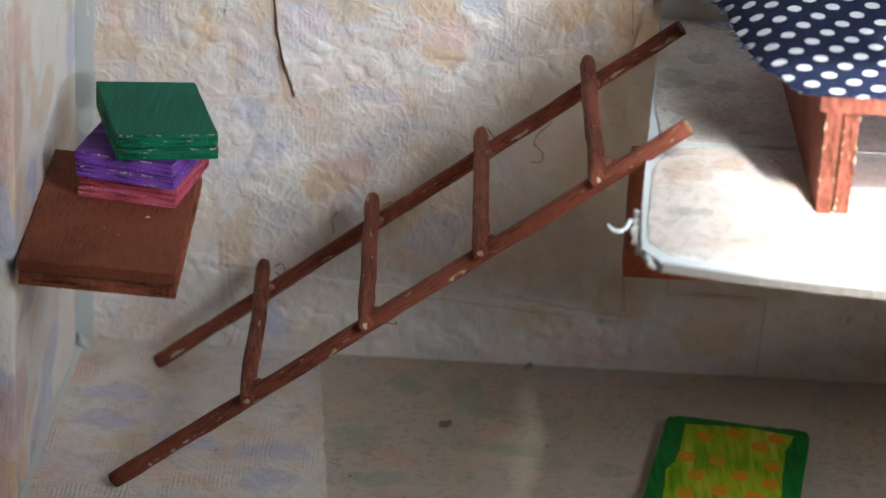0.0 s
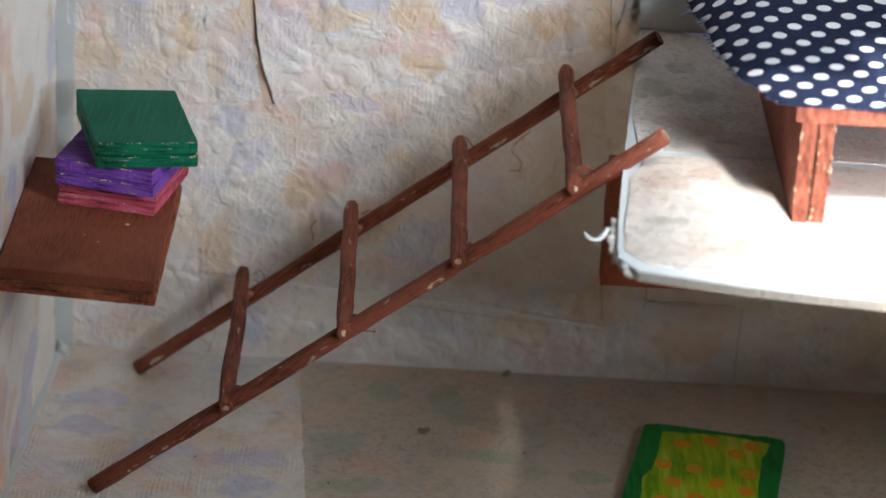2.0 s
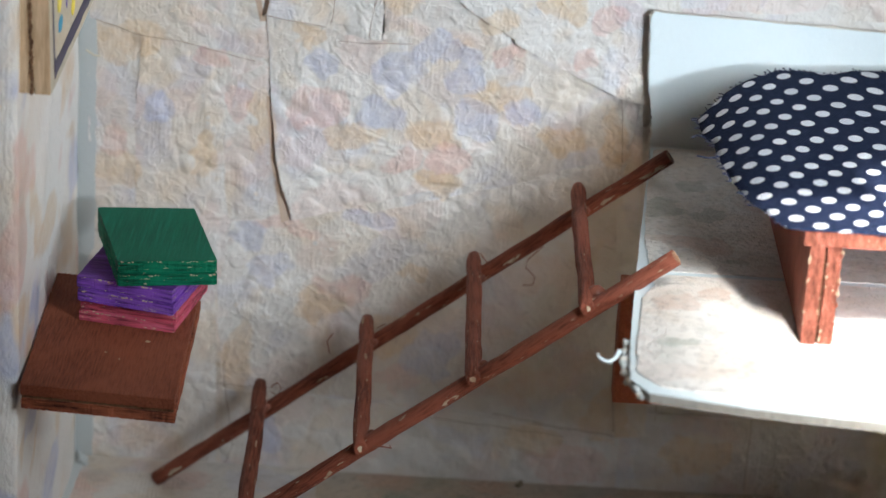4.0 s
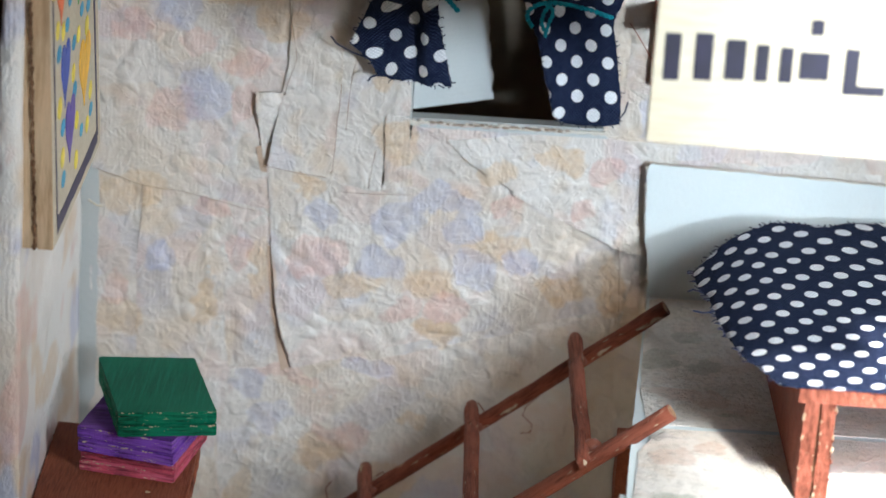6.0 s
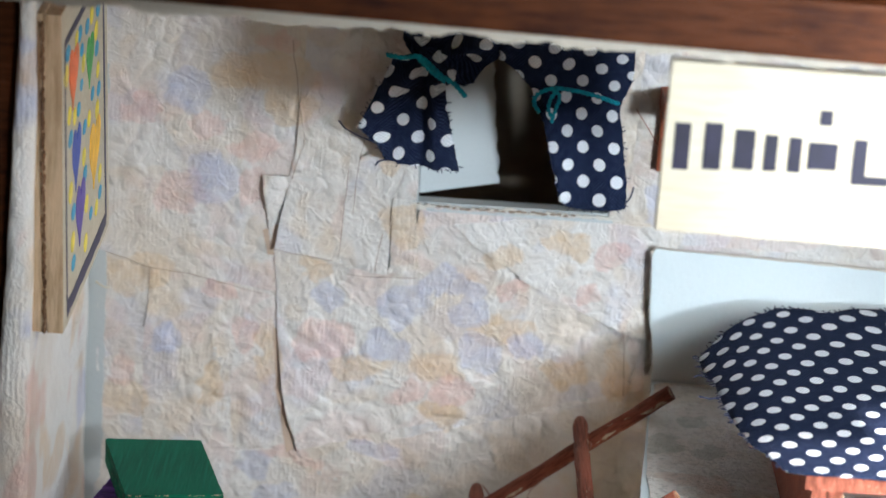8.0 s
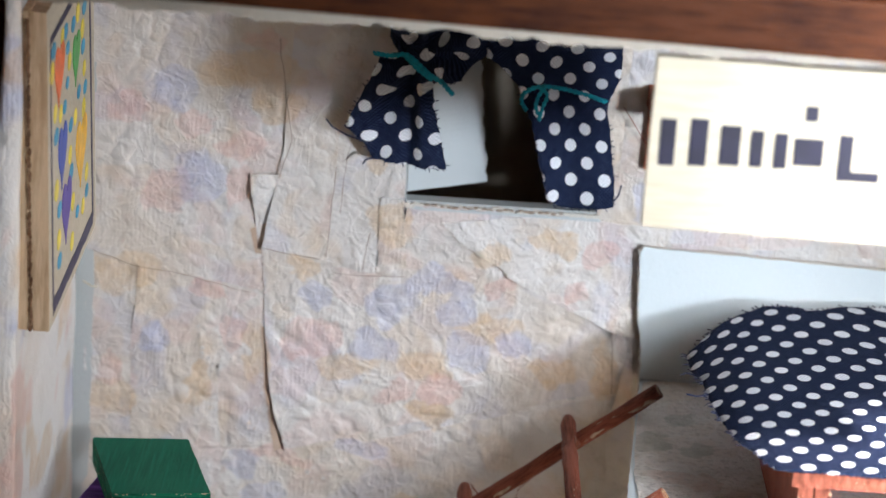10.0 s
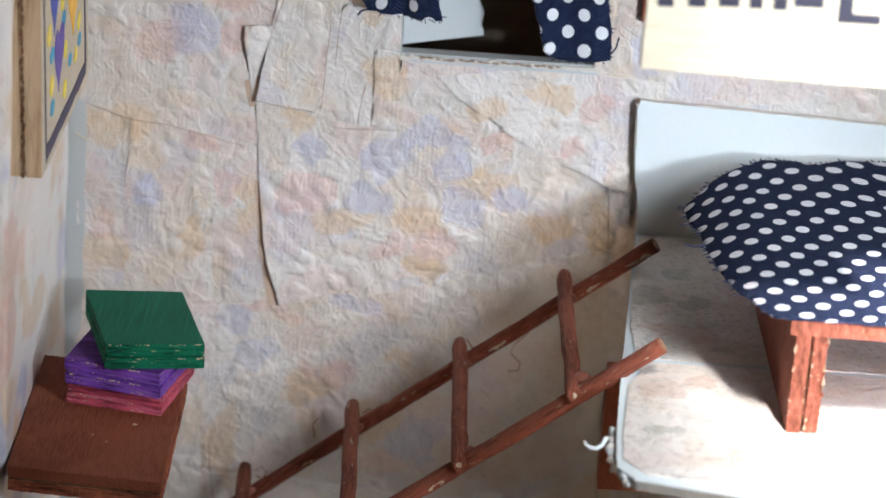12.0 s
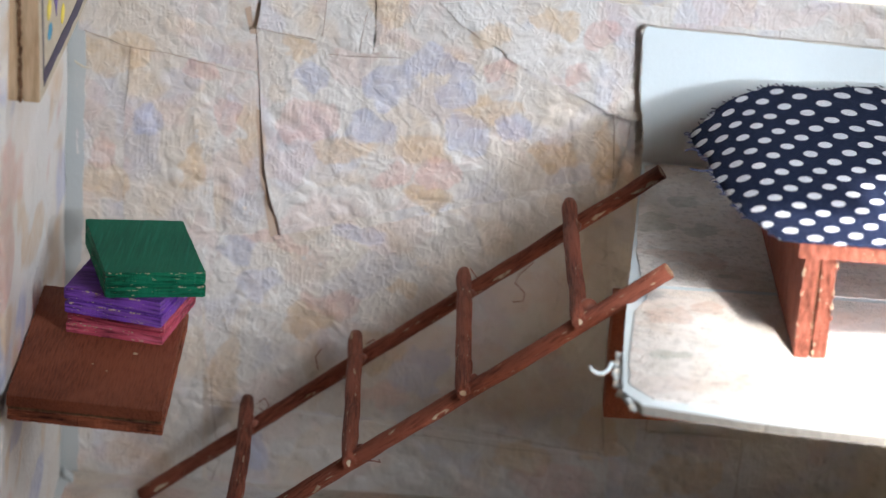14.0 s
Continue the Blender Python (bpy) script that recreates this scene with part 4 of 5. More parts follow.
def ladder():
    l = thing("ladder", (-47, -38, 0), "handmade ladder of reddish brown painted twigs leaning on the loft", "ladder")
    rails = []
    for a, b, r, seed in (((-48.6, -67.3, 1.4), (57.3, -84, 89.6), 1.65, 1), ((-46.2, -12.1, 1.0), (59.4, -26.4, 88.7), 1.6, 4)):
        path = between(a, b, 46, wobble=0.25, seed=seed)
        radii = [r * (1 + 0.10 * noise.noise(Vector((i * 0.3, seed, 0)))) for i in range(47)]
        rail = smooth_sides(part("rail", tube(path, radii, 14, rough=0.14, seed=seed), TWIG_RAIL, l))
        rails.append(rail)
        for k, p in ((0, path[0]), (46, path[46])):
            end = (path[1] - path[0]).normalized() * (-0.05 if k == 0 else 0.05)
            part("rail_end", tube([p, p + end], r * 0.78, 12, rough=0.15, seed=seed), CUT_END, rail, "bare wood at the cut end")
    for a, b, f, long, side in PATCHES:
        a, b = Vector(a), Vector(b)
        way = (b - a).normalized()
        n = (Vector(side) - way * way.dot(Vector(side))).normalized()
        bm = bmesh.new()
        bmesh.ops.create_icosphere(bm, subdivisions=2, radius=1.0)
        turn_to = Matrix((way, n.cross(way), n)).transposed().to_4x4()
        bm.transform(Matrix.Translation(a.lerp(b, f) + n * 1.47) @ turn_to @ Matrix.Diagonal((long, 0.42, 0.22, 1)))
        jitter(bm, 0.5, 0.9, f * 40)
        part("bare_patch", bm, CHIP, rails[0 if a.y < -40 else 1], "bare wood where the paint is worn off")
    starts = ((-22.2, -74.2, 24.2), (0.1, -77.8, 43.4), (21.2, -81.2, 60.8), (41.7, -84.5, 78.2))
    ends = ((-23.9, -8.4, 23.9), (-1.2, -11.4, 41.8), (20.8, -14.3, 59.4), (41.6, -17.1, 77.1))
    for i, (a, b) in enumerate(zip(starts, ends)):
        path = between(a, b, 20, wobble=0.4, seed=i * 5.0)
        radii = [(1.62 + 0.15 * noise.noise(Vector((k * 0.4, i, 7)))) * (0.8 if k in (0, 20) else 1) for k in range(21)]
        rung = smooth_sides(part("rung", tube(path, radii, 14, rough=0.18, seed=i + 11), TWIG, l))
        way = (path[0] - path[1]).normalized()
        part("rung_end", tube([path[0], path[0] + way * 0.06], 0.7, 10, rough=0.3, seed=i), CHIP, rung, "bare wood at the cut end")
        # blob of hot glue painted over at the joint, another at the back rail
        for at, r in ((path[2] + Vector((1.9, 0, 0.2)), (1.6, 1.1, 1.1, 2.1)[i]), (path[17] + Vector((1.5, 0, -0.9)), 1.0)):
            bm = bmesh.new()
            bmesh.ops.create_icosphere(bm, subdivisions=2, radius=r)
            bm.transform(Matrix.Translation(at))
            jitter(bm, 0.35, 0.7, i * 3.0 + r)
            smooth(part("glue_blob", bm, GLUE, rung, "glue blob painted brown"))
    fibres = (((-21.5, -12, 25), (-20.2, -13, 26.5), (-19.2, -13, 25), (-20.0, -13, 23.4), (-21.4, -12, 23.6)), ((-18, -14, 24), (-17.6, -15, 22.4), (-18.4, -15, 21.6), (-19.0, -14, 22.6)),
              ((2.8, -79, 44.6), (4.8, -80, 45.2), (6.4, -80, 45.0), (6.0, -80, 45.6)), ((1.0, -16, 42), (2.6, -17, 43.6), (3.4, -17, 42.2), (2.6, -17, 40.8)),
              ((22, -19, 62), (23.6, -20, 60.2), (24.2, -20, 57.6), (23.4, -20, 56.4)), ((-9, -15, 35), (-9.6, -16, 38.4), (-8.4, -16, 40.2)))
    for f in fibres:
        part("fibre", tube(f, 0.14, 5), GLUE, l, "loose thin fibre")
    return l


ladder()


# ---- loft platform with bed ----
def loft():
    p = thing("loft_platform", (100, -65, 80), "loft platform of corrugated cardboard papered white on top", "platform")
    out = [(57.2, -0.8), (51.2, -78), (49.6, -98), (48.5, -105), (47.7, -115), (47.5, -121), (48.3, -125.8), (51, -129.5), (68, -133.0), (80, -134.6), (92, -136), (161, -141), (161, -0.8)]
    card_sheet = part("corrugated_card", prism(out, 80.7, 82.3, bevel=0.0, edge_cuts=14, rough=0.3, seed=3), CORE, p, "torn corrugated cardboard edge")
    cover = [(57.2, -0.8), (52.4, -57), (50.7, -77), (49.4, -93), (48.3, -110), (47.6, -124.6), (50.6, -129.2), (67.4, -133.2), (80, -134.8), (92, -135.6), (161, -140), (161, -0.8)]
    part("paper_cover", prism(cover, 82.35, 82.75, bevel=0, edge_cuts=12, rough=0.25, seed=4), CARD_WHITE, p, "white paper cover")
    part("paper_piece", prism([(57.4, -7), (60, -5.6), (64, -5.4), (110, -5.4), (160, -5.4), (160, -76), (110, -75), (77, -74.2), (53.6, -74.6), (53.2, -57), (55, -30)], 82.8, 83.05, bevel=0, edge_cuts=6, rough=0.3, seed=8), PAPER_LOFT, p)
    part("paper_piece", prism([(53.8, -76.6), (54.0, -82), (51.4, -88.5), (50.2, -102.5), (49.4, -110), (49.0, -122), (53, -127.5), (70, -131), (90, -131.5), (160, -135), (160, -77.4), (77, -76.4)], 82.8, 83.05, bevel=0, edge_cuts=6, rough=0.35, seed=9), PAPER_LOFT, p)
    part("support_plank", slab(48.2, 160, -77.5, -71.5, 56.3, 80.6, bevel=0.4, cuts=4, rough=0.2), BROWN, p, "reddish brown painted plywood support plank")
    # torn pulp of the card at the corner
    for i in range(22):
        f = i / 21
        at = Vector((47.8 - 0.8 * math.sin(f * 3.1) + 5.0 * max(0, f - 0.65), -106 - 22 * f - 3 * max(0, f - 0.65), 81.5 + 0.4 * math.sin(i * 2.4)))
        bm = bmesh.new()
        bmesh.ops.create_icosphere(bm, subdivisions=2, radius=0.62 + 0.2 * math.sin(i * 1.7))
        bm.transform(Matrix.Translation(at) @ Matrix.Diagonal((0.9, 1.4, 0.8, 1)))
        jitter(bm, 0.45, 0.9, i * 2.0)
        jitter(bm, 0.2, 2.2, i * 5.0)
        smooth(part("pulp_tuft", bm, CARD_TORN if i % 4 == 0 else CARD_GREY, card_sheet, "torn card pulp"))
    smooth(part("thread", tube([(46.2, -114, 83.4), (45.4, -115, 82.3), (44.4, -115.4, 81.7), (43.4, -115.2, 81.7), (42.6, -115, 82.2), (42.3, -115, 82.9)], [0.42, 0.4, 0.38, 0.34, 0.3, 0.2], 8, rough=0.12), CARD_WHITE, p, "curled white paper thread"))
    return p


loft()


def bed():
    b = thing("toy_bed", (110, -60, 83), "toy bed of rust brown painted plywood on the loft", "bed")
    for x in (78.9, 136.0):
        # each side is two sheets of plywood glued together
        for k, (x0, x1) in enumerate(((x, x + 2.6), (x + 3.1, x + 5.7))):
            out = [(-105.6 + 0.4 * k, 83.05), (-27, 83.05), (-27, 102.0), (-105.8 + 0.3 * k, 102.0)]
            sheet_ob = part("side_panel", prism(out, x0, x1, bevel=0.25, edge_cuts=22, rough=0.16, seed=x + k, axis="x"), [RUST, RUST_EDGE], b)
            for f in sheet_ob.data.polygons:
                f.material_index = 0 if abs(f.normal.x) > 0.9 else 1
        part("glue_line", prism([(-104.6, 83.1), (-28, 83.1), (-28, 101.9), (-104.6, 101.9)], x + 2.55, x + 3.15, bevel=0, edge_cuts=20, rough=0.3, seed=x, axis="x"), BARE_DARK, b, "dark glue line in the plywood")
        rng = random.Random(int(x))
        for i in range(44):
            bm = bmesh.new()
            bmesh.ops.create_icosphere(bm, subdivisions=1, radius=rng.uniform(0.18, 0.42))
            edge = rng.choice((0.05, 2.5, 3.2, 5.6))
            bm.transform(Matrix.Translation((x + edge + rng.uniform(-0.12, 0.12), -105.8, rng.uniform(83.6, 101.5))) @ Matrix.Diagonal((0.8, 0.6, rng.uniform(1.0, 2.0), 1)))
            jitter(bm, 0.12, 1.5, i * 3.0)
            part("paint_chip", bm, RUST_EDGE if i % 3 else CHIP, sheet_ob, "bare chip at the edge")
    ob = part("bed_board", prism([(77.6, -106.0), (144, -106.0), (144, -24), (77.6, -24)], 102.05, 104.9, bevel=0.3, edge_cuts=40, rough=0.2, seed=3), [RUST_EDGE], b)
    return b


bed()


def head_board():
    h = thing("headboard_panel", (105, -4, 83), "white cardboard panel standing against the wall behind the bed", "panel")
    out = [(56.4, 83.1), (56.7, 86), (56.2, 91), (55.2, 96), (54.9, 101), (54.7, 106), (54.4, 111.6), (55.2, 112.7), (80, 111.9), (104, 111.0), (160, 109.4), (160, 83.1)]
    part("card_core", prism(out, -4.0, -3.0, bevel=0, edge_cuts=8, rough=0.45, seed=2, axis="y"), CARD_TORN, h, "torn card edge")
    part("white_face", prism([(x + 0.25, z - 0.1) for x, z in out], -4.4, -4.05, bevel=0, edge_cuts=8, rough=0.35, seed=3, axis="y"), CARD_WHITE, h)


head_board()


def fabric_piece(name, outline, height, uv, flat, parent=None, label="", cell=1.6, ragged=0.3):
    """Cloth cut along an outline of two coordinates. flat: makes a place from them; height lifts it; uv gives fabric millimetres."""
    ring = []
    for i, p in enumerate(outline):
        q = outline[(i + 1) % len(outline)]
        n = max(1, int(math.hypot(q[0] - p[0], q[1] - p[1]) / 0.9))
        for k in range(n):
            f = k / n
            v = Vector((p[0] + (q[0] - p[0]) * f, p[1] + (q[1] - p[1]) * f, 0))
            w = noise.noise_vector(v * 1.1)
            ring.append((v.x + ragged * w.x, v.y + ragged * w.y))
    bm = bmesh.new()
    bm.faces.new([bm.verts.new((x, y, 0)) for x, y in ring])
    for axis, normal in ((0, (1, 0, 0)), (1, (0, 1, 0))):
        lo, hi = min(p[axis] for p in ring), max(p[axis] for p in ring)
        c = lo + cell
        while c < hi:
            bmesh.ops.bisect_plane(bm, geom=list(bm.verts) + list(bm.edges) + list(bm.faces), plane_co=Vector(normal) * c, plane_no=normal, dist=1e-4)
            c += cell
    layer = bm.loops.layers.uv.new("UVMap")
    for f in bm.faces:
        for lp in f.loops:
            lp[layer].uv = uv(lp.vert.co.x, lp.vert.co.y)
    for v in bm.verts:
        v.co = flat(v.co.x, v.co.y, height(v.co.x, v.co.y))
    ob = smooth(part(name, bm, FABRIC, parent, label))
    m = ob.modifiers.new("thickness", "SOLIDIFY")
    m.thickness = 0.0003
    return ob, ring


def fray(parent, ring, flat, height, step, length, seed, name="frayed_thread"):
    """Short loose threads along a cut edge, joined into one part."""
    rng = random.Random(seed)
    bm = bmesh.new()
    n = len(ring)
    cx, cy = sum(p[0] for p in ring) / n, sum(p[1] for p in ring) / n
    for i in range(0, n, step):
        if rng.random() < 0.35:
            continue
        x, y = ring[i]
        out = Vector((x - cx, y - cy)).normalized()
        side = Vector((-out.y, out.x)) * rng.uniform(-0.8, 0.8)
        ln = length * rng.uniform(0.4, 1.3)
        pts = []
        for k in range(4):
            g = k / 3
            px, py = x + out.x * ln * g + side.x * ln * g * g - out.x * 0.3, y + out.y * ln * g + side.y * ln * g * g - out.y * 0.3
            pts.append(flat(px, py, height(x, y) + rng.uniform(-0.1, 0.25) * g))
        b = tube(pts, 0.11, 4)
        me = bpy.data.meshes.new("tmp")
        b.to_mesh(me)
        b.free()
        bm.from_mesh(me)
        bpy.data.meshes.remove(me)
    ob = part(name, bm, NAVY_THREAD, parent, "frayed navy threads along the cut edge")
    ob["kind"] = "stuff"


def bed_cloth():
    c = thing("bed_cloth", (100, -60, 105), "frayed navy cotton cloth with white polka dots on the bed", "cloth")
    outline = [(62.5, -49.5), (62.8, -59.3), (64.7, -63.0), (64.8, -69.1), (65.6, -77.9), (66.8, -84.7), (68.2, -91.7), (69.5, -95.5), (71.5, -98.2), (72.6, -102.0), (74.3, -105.0), (77.1, -106.2), (82.9, -106.0), (93.3, -106.4), (150, -105),
               (150, -14), (105, -13.6), (99.8, -14.2), (96.1, -15.3), (92.1, -18.2), (89.4, -17.4), (85.3, -16.7), (80.3, -17.0), (77.1, -20.4), (72.8, -25.9), (69.2, -32.2), (65.5, -41.7)]

    def drop(x):
        # the cloth hangs over the side of the board
        return 0.024 * max(0.0, 77.5 - x) ** 2

    outline = [(x + 0.012 * (x - 12) * drop(x) / 4, y + 2.56 * drop(x)) if y > -104 else (x, y) for x, y in outline]

    def height(x, y):
        return 105.25 - drop(x) + 0.22 * noise.noise(Vector((x * 0.07, y * 0.07, 1))) + 0.5 * max(0.0, (y + 34) / 20)

    def uv(x, y):
        # the weave runs askew and stretches a little towards the hanging side
        u, v = (x - 90) / 30, (y + 60) / 40
        across = 3.173 + 0.372 * v - 0.052 * v * v - 0.026 * v ** 3 + u * (3.836 - 0.337 * v - 0.177 * v * v) + u * u * (-0.137 - 0.291 * v) + 0.108 * u ** 3
        along = 2.12 + 4.147 * v - 0.263 * v * v + 0.153 * v ** 3 + u * (-0.751 + 0.455 * v - 0.465 * v * v) + u * u * (0.591 + 1.688 * v) + 0.23 * u ** 3
        return across * 7.0, along * 7.0

    def flat(x, y, h):
        return Vector((x, y, h))

    ob, ring = fabric_piece("cloth_piece", outline, height, uv, flat, c)
    fray(ob, ring, flat, height, 1, 1.25, 5)
    for a, b, e in (((65.0, -69, 104.6), (62.8, -69.6, 104.4), (60.8, -69.2, 104.6)), ((63.2, -58, 104.4), (61.6, -57, 104.4), (60.6, -57.4, 104.0))):
        part("loose_thread", tube([a, b, e], 0.16, 5), NAVY_THREAD, c, "loose navy thread")


bed_cloth()


# ---- window, shutter and curtain ----
def house_window():
    w = thing("window_house", (26, 2, 118), "cut window opening with an open white card shutter and a dark backing", "window", kind="structure")
    # shutter swung outwards, hinged on one side
    bm = prism([(4.3, 4.2), (21.5, 15.5), (21.2, 16.3), (3.9, 5.0)], 119, 161, bevel=0)
    bmesh.ops.subdivide_edges(bm, edges=[e for e in bm.edges if e.calc_length() > 30], cuts=34)
    for v in bm.verts:
        if v.co.x > 20:
            v.co += Vector((0.6, 0.4, 0)) * (noise.noise(Vector((v.co.z * 0.35, 1, 2))) + 0.6 * noise.noise(Vector((v.co.z * 1.1, 5, 2))))
    for v in bm.verts:
        if v.co.x > 20:
            v.co.x -= 0.115 * (v.co.z - 119)
    part("shutter", bm, CARD_PALE, w, "white card shutter swung open")
    part("backing", slab(-30, 80, 40, 43, 90, 186, bevel=0), BACKING, w, "dark brown backing behind the opening")
    # torn edge of the corrugated card: a ragged liner over dark blobs for the flutes' shaded hollows
    ragged = [(4 + 0.4 * k, 117.9 + 0.55 * noise.noise(Vector((k * 0.09, 0, 5))) + 0.5 * noise.noise(Vector((k * 0.45, 3, 5)))) for k in range(106)]
    sill = part("window_sill", prism([(4.0, 116.9)] + ragged + [(46.4, 116.5)], -0.9, 3.9, bevel=0, axis="y"), CARD_TORN, w, "torn corrugated card edge")
    liner = [(6 + 0.5 * k, 117.3 + 0.5 * noise.noise(Vector((k * 0.3, 8, 5))) + 0.3 * noise.noise(Vector((k * 0.9, 8, 5)))) for k in range(80)]
    part("sill_liner", prism([(6.0, 116.8)] + liner + [(46, 116.7)], -1.4, -1.1, bevel=0, axis="y"), CARD_PALE, w, "white paper liner of the card")
    rng = random.Random(21)
    for k in range(20):
        bm = bmesh.new()
        bmesh.ops.create_icosphere(bm, subdivisions=2, radius=1.0)
        bm.transform(Matrix.Translation((9 + 1.5 * k + rng.uniform(-0.4, 0.4), -0.95, 117.75 + rng.uniform(-0.2, 0.2))) @ Matrix.Diagonal((rng.uniform(0.5, 0.9), 0.2, rng.uniform(0.18, 0.34), 1)))
        part("flute", bm, GAP_SHADE, sill, "dark blob for the shaded hollow of a card flute")


house_window()


def twisted(path, r):
    """Two strands of yarn laid round each other along a path."""
    pts = [Vector(p) for p in path]
    dense = []
    for a, b in zip(pts, pts[1:]):
        k = max(2, int((b - a).length / 0.35))
        dense += [a.lerp(b, i / k) for i in range(k)]
    dense.append(pts[-1])
    for _ in range(6):
        dense = [dense[0]] + [(dense[i - 1] + dense[i] * 2 + dense[i + 1]) / 4 for i in range(1, len(dense) - 1)] + [dense[-1]]
    bm = bmesh.new()
    for phase in (0, math.pi):
        line = []
        for i, p in enumerate(dense):
            way = (dense[min(i + 1, len(dense) - 1)] - dense[max(i - 1, 0)]).normalized()
            a = way.cross(Vector((0.2, 1, 0.1))).normalized()
            b = way.cross(a)
            t = i * 1.05 + phase
            line.append(p + (a * math.cos(t) + b * math.sin(t)) * r * 0.55)
        b2 = tube(line, r * 0.62, 7, rough=0.06)
        me = bpy.data.meshes.new("tmp")
        b2.to_mesh(me)
        b2.free()
        bm.from_mesh(me)
        bpy.data.meshes.remove(me)
    return bm


def curtain():
    c = thing("curtain", (24, -6, 157), "navy polka dot cotton curtain tied back with teal yarn", "curtain")

    def flat(x, z, h):
        return Vector((x, -h, z))

    def left_height(x, z):
        a = math.atan2(x - 5.0, 152.0 - z)
        d = math.hypot(x - 5.0, z - 151.0)
        h = 7.4 + 3.4 * math.sin(a * 7.0 + 0.7) * min(1, d / 7) * max(0.25, 1 - d / 34) + 0.7 * noise.noise(Vector((x * 0.16, z * 0.16, 3)))
        # two deep pleats run down from the tie
        fall = max(0.0, min(1.0, (151 - z) / 9))
        for x0, slope, deep, wide in ((4.6, 0.02, 3.4, 1.1), (0.6, 0.16, 2.0, 0.9), (7.4, -0.06, 1.6, 0.8)):
            h -= deep * fall * max(0.0, 1 - (150 - z) / 26) * math.exp(-(((x - x0 + slope * (150 - z)) / wide) ** 2))
        return h - 1.2 * math.exp(-((x - 4) ** 2 + (z - 150) ** 2) / 14) - 1.4 * math.exp(-((x - 4.5) ** 2) / 3.5) * max(0, min(1, (150 - z) / 8))

    def right_height(x, z):
        h = 6.6 + 0.7 * math.sin((x - 30) * 0.55 + (z - 120) * 0.05) + 0.5 * noise.noise(Vector((x * 0.15, z * 0.12, 8)))
        tie = math.exp(-((z - 146.0 + 0.12 * (x - 30)) / 2.2) ** 2)
        return h - 0.9 * tie + 0.8 * math.exp(-((x - 33.0 - 0.18 * (z - 122)) ** 2) / 3.0) * (1 if z < 146 else 0)

    def left_uv(x, z):
        return ((x + 0.7) / 7.25 + 0.5) * 7.0 + 0.45 * (left_height(x, z) - 7), ((z - 130.7 - 0.04 * x) / 7.05 + 0.5) * 7.0

    def right_uv(x, z):
        # the weave turns where the cloth is tied back
        a, b = (x - 38) / 10, (z - 135) / 15
        u = 0.5075 + 1.5681 * a + 0.2908 * b - 0.0309 * a * a + 0.0972 * a * b + 0.0631 * b * b - 0.0205 * a ** 3 + 0.0202 * a * a * b - 0.1755 * a * b * b - 0.201 * b ** 3
        v = 1.5458 - 0.0831 * a + 2.0403 * b - 0.0168 * a * a - 0.0239 * a * b + 0.0651 * b * b + 0.0886 * a ** 3 + 0.168 * a * a * b + 0.1561 * a * b * b + 0.0181 * b ** 3
        return u * 7.0, v * 7.0

    left = [(-1.1, 158.5), (-1.1, 155.1), (1.2, 152.8), (-2.6, 151.4), (-3.7, 148.4), (-6.4, 143.1), (-9.3, 136.4), (-5.1, 132.2), (-3.2, 128.9), (4.1, 128.1), (12.5, 127.9), (10.7, 134.7), (9.3, 140.4), (8.4, 145.4), (9.9, 146.4), (14.1, 147.8), (16.6, 150.3), (19.0, 152.5), (19.2, 158.5)]
    right = [(19.2, 158.5), (19.2, 152.5), (23.2, 149.9), (25.8, 146.7), (27.7, 142.7), (29.3, 139.4), (31.1, 132.6), (32.9, 126.5), (33.9, 123.1), (35.2, 121.6), (38.1, 120.7), (48.0, 121.6), (47.7, 127.5), (46.5, 135.1), (44.9, 143.2), (46.5, 147.4), (47.3, 150.2), (47.3, 158.5)]
    for outline, height, uv, seed in ((left, left_height, left_uv, 3), (right, right_height, right_uv, 9)):
        ob, ring = fabric_piece("curtain_half", outline, height, uv, flat, c, cell=1.1)
        fray(ob, [p for p in ring if p[1] < 150], flat, height, 1, 0.85, seed)
    smooth(part("tie_yarn", twisted([(-4.2, -8.5, 152.2), (-0.8, -9.4, 152.0), (2.6, -9.8, 152.8), (4.8, -9.8, 151.1), (7.6, -9.8, 148.6), (10.3, -9.6, 147.2), (12.7, -9.2, 144.5)], 0.52), YARN, c, "teal yarn tie"))
    smooth(part("tie_yarn", twisted([(2.2, -9.8, 152.4), (5.2, -10.2, 149.6), (8.2, -10.0, 147.6)], 0.42), YARN, c, "teal yarn tie"))
    smooth(part("tie_yarn", twisted([(28.2, -7, 141.6), (26.9, -8.2, 143.6), (27.0, -9, 145.6), (28.6, -9.4, 147.0), (31.2, -9.6, 147.8), (35.9, -9.4, 147.4), (40.6, -9.0, 146.3), (44.6, -8.0, 144.8)], 0.46), YARN, c, "teal yarn tie"))
    smooth(part("tie_yarn", twisted([(31.6, -10.2, 148.0), (30.2, -10.6, 145.6), (29.8, -10.6, 143.4), (31.0, -10.4, 141.2)], 0.42), YARN, c, "teal yarn knot end"))
    smooth(part("tie_yarn", twisted([(30.6, -10.2, 147.6), (32.4, -10.8, 146.4), (31.4, -10.8, 143.6), (30.8, -10.4, 140.6)], 0.42), YARN, c, "teal yarn knot end"))
    part("loose_thread", tube([(-5.6, -7.6, 133.0), (-9, -7.2, 134.0), (-12, -7.0, 135.4), (-13.4, -6.8, 137.0)], 0.2, 6), NAVY_THREAD, c, "loose navy thread")
    part("loose_thread", tube([(-3.2, -7.4, 129.4), (-4.6, -7.2, 128.8), (-5.2, -7.0, 127.8)], 0.22, 6), NAVY_THREAD, c, "loose navy thread")
